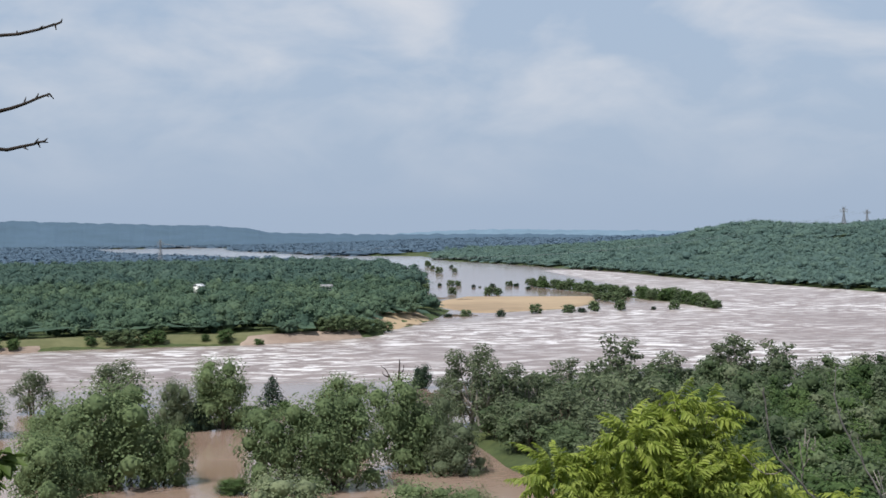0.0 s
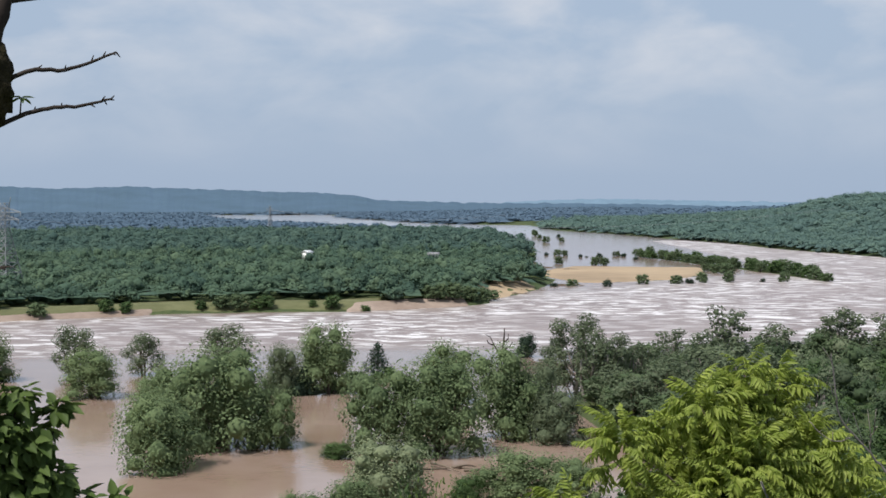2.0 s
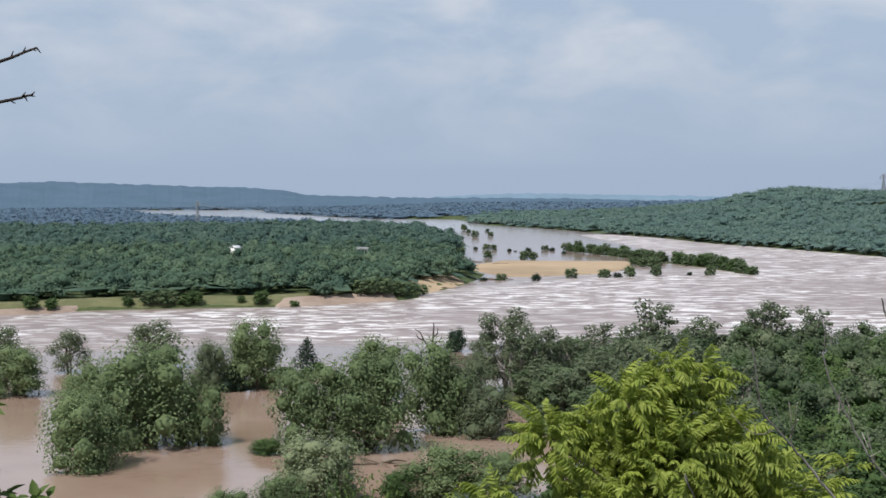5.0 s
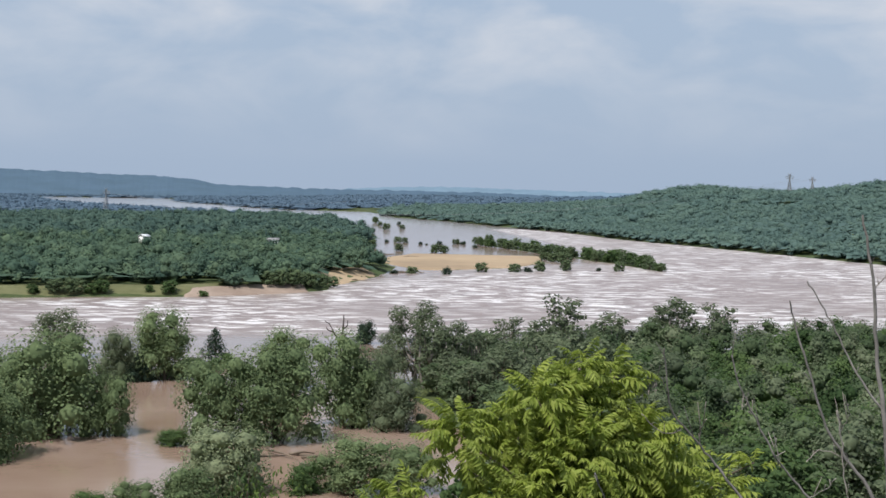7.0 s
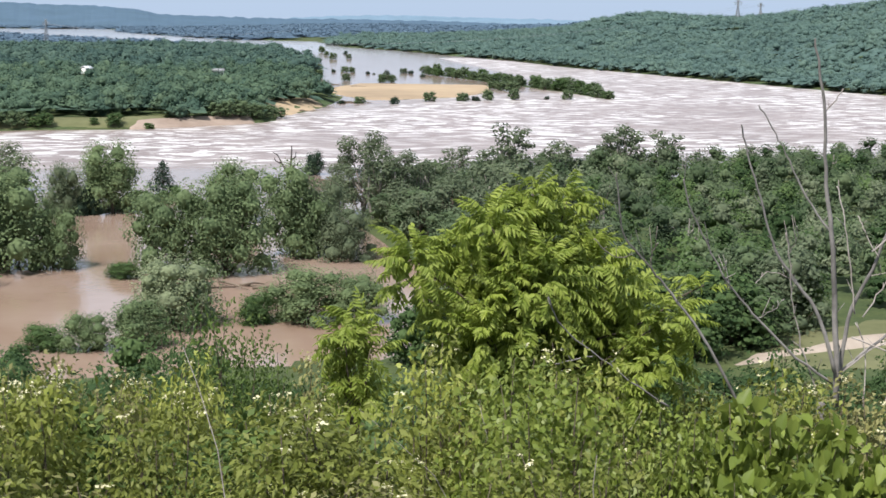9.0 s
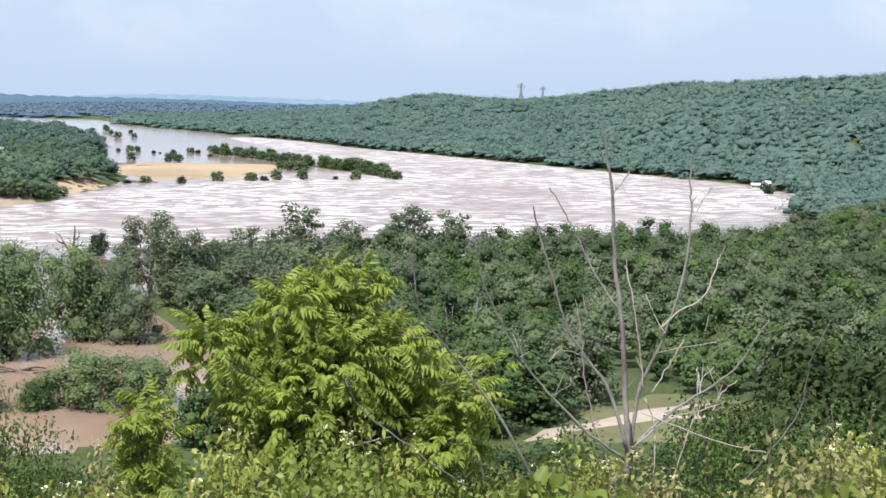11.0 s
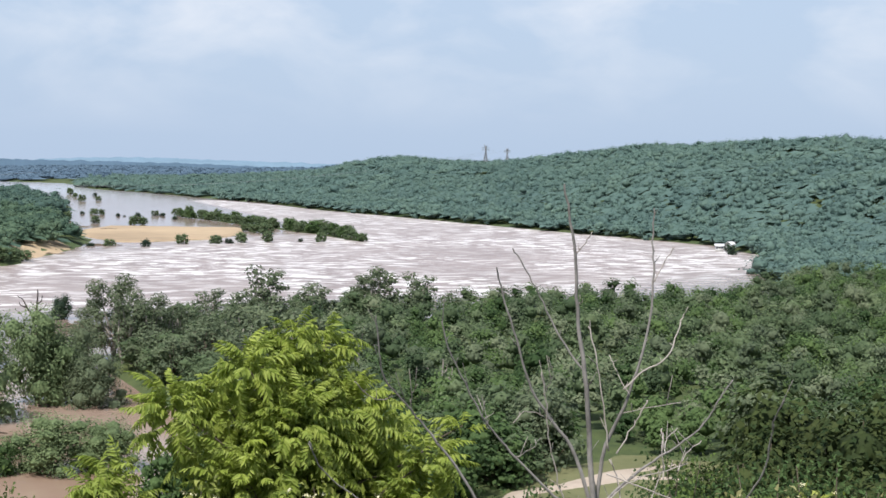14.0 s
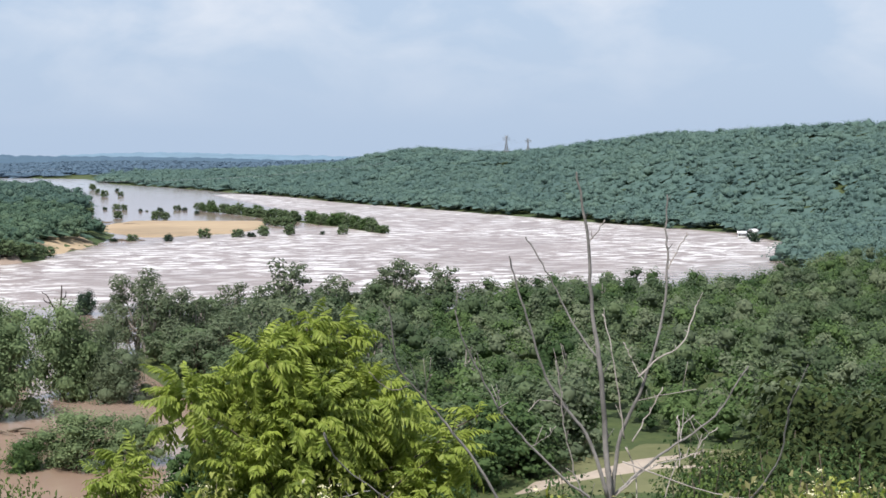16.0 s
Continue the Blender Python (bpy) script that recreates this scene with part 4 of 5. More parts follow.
# slope trees below the viewpoint
r4 = np.random.default_rng(24)
slope = lambda P: (signed(P, RIGHT_LAND) > 3) & (P[:, 1] > 34) & (P[:, 1] <= 158) & in_view(P, -25, 31) & (signed(P, CLEAR) < 2)
S = spread(slope, (-80, 34), (110, 158), 8.0, r4)
D4, Y4 = np.hypot(*S.T), np.degrees(np.arctan2(S[:, 0], S[:, 1]))
line = EYE - D4 * np.interp(Y4, [-9, -6.5, 1, 2.5, 13, 14, 19, 20], [0.205, 0.25, 0.25, 0.215, 0.212, 0.2, 0.2, 0.23])
line = np.where((D4 > 95) & (Y4 > 11) & (Y4 < 24), np.minimum(line, EYE - 0.235 * D4), line) - height(S)
tops = np.minimum(9.0, line)
keep = tops > 2.2
woods("slope_woods", S[keep], 4.4, tops[keep] / 1.2, 420, 0.26, M_BRIGHT, "green woods on the slope of the bluff", 61, 0.42, lobes=5)


# ---------------------------------------------------------------- far structures
def lattice(name, x, y, z, h, w, t, label, arms=True):
    """A lattice transmission tower: legs, braces, cross-arms."""
    root = new(name)

    def half(s):
        return w / 2 * (1 - 0.78 * min(1, s / 0.72)) if s < 0.72 else w / 2 * 0.22

    corner = [(-1, -1), (1, -1), (1, 1), (-1, 1)]
    lv = [0, 0.12, 0.24, 0.35, 0.45, 0.54, 0.62, 0.70, 0.78, 0.86, 0.93, 1.0]
    for cx, cy in corner:
        b = Bag()
        add_tube(b, [(cx * half(s), cy * half(s), s * h) for s in lv], [t * 1.5, t], 4)
        part("leg", b.mesh("leg", M_STEEL), root)
    for (ax, ay), (bx, by) in zip(corner, corner[1:] + corner[:1]):
        b = Bag()
        for s0, s1 in zip(lv, lv[1:]):
            p, q = half(s0), half(s1)
            add_tube(b, [(ax * p, ay * p, s0 * h), (bx * q, by * q, s1 * h)], [t * 0.7], 4)
            add_tube(b, [(bx * p, by * p, s0 * h), (ax * q, ay * q, s1 * h)], [t * 0.7], 4)
            add_tube(b, [(ax * q, ay * q, s1 * h), (bx * q, by * q, s1 * h)], [t * 0.6], 4)
        part("brace", b.mesh("brace", M_STEEL), root)
    if arms:
        for s, a in ((0.90, 0.75), (0.82, 0.65)):
            b = Bag()
            for cy in (-0.11, 0.11):
                add_tube(b, [(-w * a, 0, s * h), (0, cy * w, s * h - 0.2), (w * a, 0, s * h)], [t * 0.9], 4)
                add_tube(b, [(-w * a, 0, s * h), (0, cy * w, s * h + 0.05 * h), (w * a, 0, s * h)], [t * 0.7], 4)
            arm = part("cross_arm", b.mesh("cross_arm", M_STEEL), root)
            for e in (-1, 1):
                b = Bag()
                add_tube(b, [(e * w * a * 0.97, 0, s * h), (e * w * a * 0.97, 0, s * h - 0.045 * h)], [t * 0.9], 5)
                part("insulator", b.mesh("insulator", M_STEEL), arm)
        for sx in (-0.28, 0.28):
            b = Bag()
            add_tube(b, [(sx * w * 0.7, 0, 0.95 * h), (sx * w, 0, 1.06 * h)], [t], 4)
            part("peak", b.mesh("peak", M_STEEL), root)
    root.matrix_basis = pose(x, y, z, 0, 0, -20)
    return tagged(root, label, "power pylon", "power pylons")


lattice("power_pylon", -243.7, 551.7, ground_z(-243.7, 551.7), 36.0, 11.0, 0.17, "tall grey steel lattice power pylon")
lattice("power_pylon", -400, 1610, ground_z(-400, 1610), 29.0, 6.0, 0.16, "distant pale power pylon above the woods")
lattice("power_pylon", 360, 1664, ground_z(360, 1664) - 1, 25.0, 6.0, 0.22, "distant power pylon on the wooded crest")
lattice("power_pylon", 384, 1657, ground_z(384, 1657) - 1, 20.0, 5.0, 0.22, "distant power pylon on the wooded crest")


def cable(pts, sag, radius, label):
    a, b = np.array(pts[0], dtype=float), np.array(pts[1], dtype=float)
    s = np.linspace(0, 1, 40)[:, None]
    P = a + (b - a) * s
    P[:, 2] -= sag * 4 * (s * (1 - s))[:, 0]
    bag = Bag()
    add_tube(bag, P, [radius], 5)
    return tagged(new("power_line", bag.mesh("power_line", M_STEEL)), label, "power line", "power lines")


for off in (0, 14):
    cable([(384 - off, 1657, 54), (-400, 1610 - off, 28)], 32, 0.06, "pale sagging power line over the river")
cable([(-400, 1610, 28), (-243.7, 551.7, 33)], 10, 0.06, "pale power line above the far woods")
cable([(-400, 1610, 28), (-120, 1420, 24)], 8, 0.07, "pale power line above the far woods")


def house(x, y, z, w, d, h, turn, roof, label):
    root = new("house")
    b = Bag()
    box(b, (-w / 2, -d / 2, -1), (w / 2, d / 2, h))
    part("wall", b.mesh("wall", M_WHITE), root)
    b = Bag()
    e, p = 0.5, d * 0.28
    v = [(-w / 2 - e, -d / 2 - e, h), (w / 2 + e, -d / 2 - e, h), (w / 2 + e, 0, h + p), (-w / 2 - e, 0, h + p), (-w / 2 - e, d / 2 + e, h), (w / 2 + e, d / 2 + e, h)]
    v = v + [(i, j, k + 0.2) for i, j, k in v]
    b.add(v, [(6, 7, 8, 9), (9, 8, 11, 10), (0, 3, 2, 1), (3, 4, 5, 2), (0, 1, 7, 6), (4, 10, 11, 5), (0, 6, 9, 3), (3, 9, 10, 4), (1, 2, 8, 7), (2, 5, 11, 8)])
    part("roof", b.mesh("roof", roof), root)
    for sx in (-0.3, 0.0, 0.3):
        b = Bag()
        box(b, (sx * w - 0.6, -d / 2 - 0.04, h * 0.35), (sx * w + 0.6, -d / 2 + 0.02, h * 0.8))
        pane = part("window", b.mesh("window", M_GLASS), root, "dark window")
        b = Bag()
        for x0, x1, z0, z1 in ((-0.75, 0.75, 0.8, 0.86), (-0.75, 0.75, 0.29, 0.35), (-0.75, -0.6, 0.35, 0.8), (0.6, 0.75, 0.35, 0.8)):
            box(b, (sx * w + x0, -d / 2 - 0.08, h * z0), (sx * w + x1, -d / 2 + 0.02, h * z1))
        part("frame", b.mesh("frame", M_WHITE), pane)
    root.matrix_basis = pose(x, y, z, 0, 0, turn)
    return tagged(root, label, "house", "houses")


house(-185, 833, 6.0, 5, 4, 3.0, 60, M_PALEROOF, "white house with a pale roof among dark trees")
house(-112, 837, 5.5, 6, 4, 2.4, 10, M_ROOF, "low house with a grey roof in the woods")
house(-545, 1353, 4.5, 5, 4, 3.0, 15, M_PALEROOF, "small white house deep in the woods")
house(-332, 1245, 4.5, 5, 4, 3.0, -10, M_PALEROOF, "small white house deep in the woods")
house(266, 666, 0.6, 5, 4, 2.0, 20, M_PALEROOF, "white house at the river's edge below the hill")
house(255, 655, 0.6, 3.5, 3, 1.8, -15, M_PALEROOF, "small white shed at the river's edge")
house(448, 1246, ground_z(448, 1246) + 0.6, 6, 5, 3.5, -25, M_PALEROOF, "white house near the crest of the wooded hill")
house(432, 1252, ground_z(432, 1252) + 0.4, 4, 4, 3, 10, M_PALEROOF, "small white house near the crest of the wooded hill")
house(464, 1050, ground_z(464, 1050) - 0.2, 9, 5, 2.8, -30, M_PALEROOF, "long pale house near the crest of the wooded hill")
stand("dark", 250, 628, 6.5, "dark bush drowned off the far bank", "bushes by the sandbar", name="bush", category="bush")


def drift(x, y, n, spreadx, label, seed):
    """A raft of driftwood caught in the shallows."""
    r = np.random.default_rng(seed)
    root = new("driftwood")
    for k in range(n):
        a, l = r.normal(0, 0.5), 1.5 + 2.5 * r.random()
        c = np.array([r.normal(0, spreadx), r.normal(0, 1.5), 0.15 + 0.25 * r.random()])
        d = np.array([math.cos(a), math.sin(a), r.normal(0, 0.12)]) * l
        b = Bag()
        add_tube(b, bent([c - d, c + r.normal(0, 0.2, 3), c + d], 5), [0.22, 0.16, 0.06], 6)
        part("log", b.mesh("log", M_DRIFT, True), root)
    root.matrix_basis = pose(x, y, max(0, ground_z(x, y)))
    return tagged(root, label, "driftwood", "driftwood")


drift(-20, 352, 14, 4.0, "dark raft of driftwood on a drowned bar", 1)
drift(-17, 340, 10, 3.0, "dark raft of driftwood on a drowned bar", 2)
drift(-34, 676, 10, 5.0, "dark driftwood along the sand spit", 3)
drift(-28, 674, 9, 3.0, "dark driftwood along the sand spit", 4)
drift(-30, 815, 6, 3.0, "dark driftwood on the sandbar", 5)
drift(-44, 612, 5, 3.0, "dark driftwood on the sand spit", 6)
drift(-47, 850, 7, 3.0, "dark driftwood on the sandbar", 7)
drift(-24, 214, 5, 2.0, "floating sticks among drowned trees", 8)


# ---------------------------------------------------------------- plants on the bluff
def leaves(P, D, N, L, W, r, heart=False):
    """Folded leaves: two quads each about a midrib from P along D."""
    D = unit(D)
    S = unit(np.cross(D, N))
    N = np.cross(S, D)
    L, W = L[:, None], W[:, None]
    if heart:
        # broad heart: rounded lobes behind the stalk, sides folded up, tip bent down
        rows = ((0.0, 0.0, 0.0), (-0.12, 0.55, 0.16), (0.10, 1.0, 0.30), (0.42, 0.95, 0.22), (0.72, 0.52, 0.02))
        side = lambda k: [P + D * L * x + S * W * y * k + N * (W * z * 0.8 - L * 0.16 * max(x, 0) ** 2) for x, y, z in rows[1:]]
        tip = P + D * L - N * L * 0.26
        v = np.stack([P, tip, *side(1.0), *side(-1.0)], 1).reshape(-1, 3)
        n = np.arange(len(P))[:, None] * 10
        return v, np.concatenate([n + np.array(q) for q in ((0, 4, 3, 2), (0, 1, 5, 4), (0, 6, 7, 8), (0, 8, 9, 1))])
    a, b, wa, wb = 0.33, 0.70, 1.0, 0.66
    fold = 0.22
    tip = P + D * L - N * L * 0.22
    v = np.stack([P, P + D * L * a + S * W * wa + N * W * fold, P + D * L * b + S * W * wb + N * W * fold - N * L * 0.08, tip, P + D * L * b - S * W * wb + N * W * fold - N * L * 0.08, P + D * L * a - S * W * wa + N * W * fold], 1).reshape(-1, 3)
    n = np.arange(len(P))[:, None] * 6
    return v, np.concatenate([n + np.array([0, 3, 2, 1]), n + np.array([0, 5, 4, 3])])


def small_leaves(P, D, N, L, W):
    """Plain pointed leaves, one bent quad each."""
    D = unit(D)
    S = unit(np.cross(D, N))
    N = np.cross(S, D)
    L, W = L[:, None], W[:, None]
    mid = P + D * L * 0.45 + N * L * 0.10
    v = np.stack([P, mid + S * W, P + D * L - N * L * 0.12, mid - S * W], 1).reshape(-1, 3)
    return v, np.arange(4 * len(P)).reshape(-1, 4)[:, ::-1]


def bush_meshes(seed, w, h, count, length, width, leaf, lobes=9, heart=False, droop=0.55, flowers=0, clump=1.0, small=False):
    r = np.random.default_rng(seed)
    L = []
    for k in range(lobes):
        a = r.random() * 6.28
        z = h * (0.25 + 0.62 * (k + r.random()) / lobes)
        rad = w / 2 * (0.2 + 0.55 * r.random()) * (1.15 - 0.7 * z / h)
        q = clump * w * (0.18 + 0.10 * r.random())
        L.append((np.array([rad * math.cos(a), rad * math.sin(a), z]), q))
    L.append((np.array([0, 0, h * 0.35]), w * 0.36 * clump**0.5))
    qs = np.array([q for _, q in L])
    pick = r.choice(len(L), count, p=qs**2 / (qs**2).sum())
    d = unit(r.normal(size=(count, 3)) + np.array([0, 0, 0.25]))
    P = np.array([c for c, _ in L])[pick] + d * qs[pick][:, None] * (0.45 + 0.6 * r.random((count, 1)))
    P[:, 2] = np.maximum(P[:, 2], 0.03)
    D = d * np.array([1, 1, 0.5]) + r.normal(0, 0.6, (count, 3)) + np.array([0, 0, -droop])
    N = d + np.array([0, 0, 0.6]) + r.normal(0, 0.6, (count, 3))
    s = 0.65 + 0.6 * r.random(count)
    bag = Bag().add(*(small_leaves(P, D, N, length * s, width * s) if small else leaves(P, D, N, length * s, width * s, r, heart)))
    out = {"foliage": bag.mesh("foliage", leaf)}
    wood = Bag()
    for c, q in L:
        root = np.array([r.normal(0, 0.07 * w), r.normal(0, 0.07 * w), -0.15])
        add_tube(wood, bent([root, root * 0.4 + c * 0.6 + r.normal(0, 0.04 * w, 3), c + np.array([0, 0, q * 0.8])], 6, 0.012 * w, r), [0.009 * h, 0.005 * h, 0.0015 * h], 4)
    out["branchwork"] = wood.mesh("branchwork", M_BARK, True)
    if flowers:
        top = np.argsort(-(P[:, 2] + 0.35 * r.random(count)))[: flowers * 4]
        F = P[r.choice(top, flowers, replace=False)] + np.array([0, 0, 0.02])
        fb = Bag()
        for p in F:
            k = 9
            pts = p + r.normal(0, 0.016, (k, 3)) * np.array([1, 1, 0.35])
            fb.add(*sprays(pts, unit(r.normal(0, 0.4, (k, 3)) + np.array([0, 0, 1])), 0.006 + 0.005 * r.random(k), r, 0.9))
        out["blossom"] = fb.mesh("blossom", M_FLOWER)
    return out


BUSHES = [
    bush_meshes(61, 1.5, 1.5, 3300, 0.056, 0.0125, M_SHRUB, 20, flowers=7, clump=0.62, small=True),
    bush_meshes(62, 1.4, 1.5, 3300, 0.060, 0.0130, M_SHRUB, 18, flowers=14, clump=0.62, small=True),
    bush_meshes(63, 1.6, 1.5, 3300, 0.050, 0.0140, M_OLIVE, 22, flowers=4, clump=0.58, small=True),
    bush_meshes(64, 1.5, 1.5, 2600, 0.070, 0.0190, M_SHRUBDARK, 18, clump=0.65, small=True),
    bush_meshes(65, 1.6, 1.5, 900, 0.092, 0.044, M_VINE, 14, True, 0.95, clump=0.7),
    bush_meshes(66, 1.5, 1.5, 3000, 0.052, 0.0150, M_VINE, 20, flowers=2, clump=0.6, small=True),
]
BUSH_LABEL = ["yellow-green shrub with narrow drooping leaves", "yellow-green shrub dotted with small cream blossom", "dense olive-green shrub on the bluff's edge", "dark green leafy shrub on the bluff", "climbing vine with broad heart-shaped leaves", "bright green small-leaved shrub on the bluff"]


def plant(kind, x, y, sx, sz, turn, label="", group="shrubs on the bluff", name="shrub", z=None):
    root = new(name)
    for key, me in BUSHES[kind].items():
        part(key, me, root, "cream blossom" if key == "blossom" else "")
    root.matrix_basis = pose(x, y, ground_z(x, y) if z is None else z, 0, 0, turn) @ Matrix.Diagonal((sx, sx, sz, 1))
    return tagged(root, label or BUSH_LABEL[kind], "shrub", group)


r5 = np.random.default_rng(77)
B = spread(lambda P: in_view(P, -24, 31) & (np.hypot(P[:, 0], P[:, 1]) > 5.2) & (np.hypot(P[:, 0], P[:, 1]) < 15.5), (-7, 3), (9, 16), 0.98, r5)
for x, y in B:
    d, yaw = math.hypot(x, y), math.degrees(math.atan2(x, y))
    g = ground_z(x, y)
    top = np.interp(yaw, [-24, -16, -13, -10, -6, -2, 3, 8, 14, 20, 28], [0.215, 0.215, 0.245, 0.225, 0.225, 0.232, 0.225, 0.225, 0.22, 0.212, 0.20])
    h = EYE - d * top - g + 0.22 - 0.95 * r5.random() ** 1.4
    if d < 7.6 and yaw > 8.5:
        continue
    if d < 7:
        h = min(h, 1.15)
    if h < 0.35 or (d > 12.8 and r5.random() < 0.4):
        continue
    h = min(h, 2.6)
    u = r5.random()
    if yaw < 2:
        kind = 0 if u < 0.34 else 1 if u < 0.68 else 2 if u < 0.86 else 3 if u < 0.94 else 5
    elif yaw < 17 and d < 10.5:
        kind = 4 if u < 0.55 and yaw > 6.0 and d < 9.6 else 5 if u < 0.5 else 3 if u < 0.62 else 0
    else:
        kind = 5 if u < 0.3 else 2 if u < 0.55 else 3 if u < 0.68 else 0
    plant(kind, x, y, 0.85 + 0.35 * r5.random(), h / 1.62, r5.random() * 360)

# broad-leaved vines climbing over the scrub
for k, (yaw, d, fall) in enumerate(((10.0, 7.2, 0.258), (12.2, 7.4, 0.272), (14.6, 7.3, 0.262), (16.9, 7.2, 0.258), (19.2, 7.0, 0.27), (21.8, 7.0, 0.25), (24.6, 7.0, 0.24), (13.4, 6.4, 0.305), (16.0, 6.3, 0.300), (18.6, 6.2, 0.315), (11.4, 6.2, 0.345), (21.5, 6.2, 0.30), (15.0, 5.6, 0.345), (9.6, 5.6, 0.36))):
    x, y = d * math.sin(radians(yaw)), d * math.cos(radians(yaw))
    plant(5 if k in (0, 5, 10) else 4, x, y, 0.62, max(0.4, EYE - d * fall - ground_z(x, y)) / 1.55, k * 71.0)

# leafy saplings a little further down the slope
SAPS = [
    bush_meshes(71, 4.2, 5.5, 4200, 0.11, 0.034, M_SHRUBDARK, 14, droop=0.3),
    bush_meshes(72, 4.6, 6.0, 4200, 0.11, 0.034, M_BRIGHT, 15, droop=0.3),
    bush_meshes(73, 7.0, 9.0, 4600, 0.18, 0.06, M_BRIGHT, 18, droop=0.3),
]


def young(kind, heading, d, top, label, wide=1.0):
    """A young tree on the slope whose top reaches the given fall below the eye."""
    x, y = d * math.sin(radians(heading)), d * math.cos(radians(heading))
    g = ground_z(x, y)
    h = [5.5, 6.0, 9.0, 10.0][kind]
    s = (EYE - top * d - g) / (h * 1.0)
    root = new("young_tree")
    for key, me in SAPS[kind].items():
        part("crown" if key == "foliage" else "trunk", me, root)
    root.matrix_basis = pose(x, y, g, 0, 0, heading * 37) @ Matrix.Diagonal((wide, wide, s, 1))
    return tagged(root, label, "tree", "young trees on the slope")


for heading, d, fall, w in ((24.2, 84, 0.142, 10.5), (26.8, 78, 0.152, 9.5), (22.6, 74, 0.178, 7.5), (29.2, 82, 0.138, 11.0), (25.2, 64, 0.190, 8.0), (27.8, 60, 0.196, 8.0), (20.9, 84, 0.196, 6.0)):
    x, y = d * math.sin(radians(heading)), d * math.cos(radians(heading))
    tall = (EYE - fall * d - ground_z(x, y)) / (11.0 * 1.1 * w / 10.0)
    stand("deep", x, y, w, "large dark green tree on the slope", "large slope trees", tall=tall)
DK, LT = "dark green young tree below the bluff's edge", "fresh green young tree below the bluff's edge"
young(0, -7.2, 24, 0.198, DK, 0.62)
young(1, -9.2, 27, 0.190, LT, 0.5)
young(0, -5.6, 23, 0.222, DK, 0.5)
young(1, -11.5, 30, 0.232, LT, 0.6)
young(2, -16.5, 55, 0.232, LT)
young(2, 4.5, 58, 0.216, LT)
young(2, 8.5, 60, 0.216, LT)
young(2, 19.5, 62, 0.198, LT, 0.8)
young(1, 23.5, 34, 0.198, LT)
young(1, 26.0, 32, 0.190, LT)
young(1, 15.5, 34, 0.216, LT)
young(0, 20.5, 36, 0.200, DK)


def compound(seed, length, pairs, ll, lw):
    """A feathery compound leaf: arched stalk with paired drooping leaflets."""
    r = np.random.default_rng(seed)
    s = np.linspace(0, 1, pairs + 1)[1:]
    curve = lambda q: np.stack([length * q * (1 - 0.12 * q), 0.03 * np.sin(q * 5 + seed) * length, length * (0.38 * q - 0.50 * q**2)], -1)
    P = curve(s)
    side = np.where(np.arange(2 * pairs) % 2, 1.0, -1.0)
    P2 = np.repeat(P, 2, 0)
    D = np.stack([np.full(2 * pairs, 0.45), side * 0.85, np.full(2 * pairs, -0.8)], -1) + r.normal(0, 0.28, (2 * pairs, 3))
    N = np.tile([0.35, 0, 1.0], (2 * pairs, 1)) + r.normal(0, 0.15, (2 * pairs, 3))
    size = np.repeat(np.sin(np.pi * (0.2 + 0.7 * s)) ** 0.5, 2) * (0.85 + 0.3 * r.random(2 * pairs))
    P2 = np.concatenate([P2, curve(np.array([1.0]))])
    D, N, size = np.concatenate([D, [[1, 0, -0.8]]]), np.concatenate([N, [[0.8, 0, 1]]]), np.append(size, 0.8)
    bag = Bag().add(*leaves(P2, D, N, ll * size, lw * size, r))
    add_tube(bag, curve(np.linspace(0, 1, 6)), [0.0035, 0.0015], 4)
    return bag


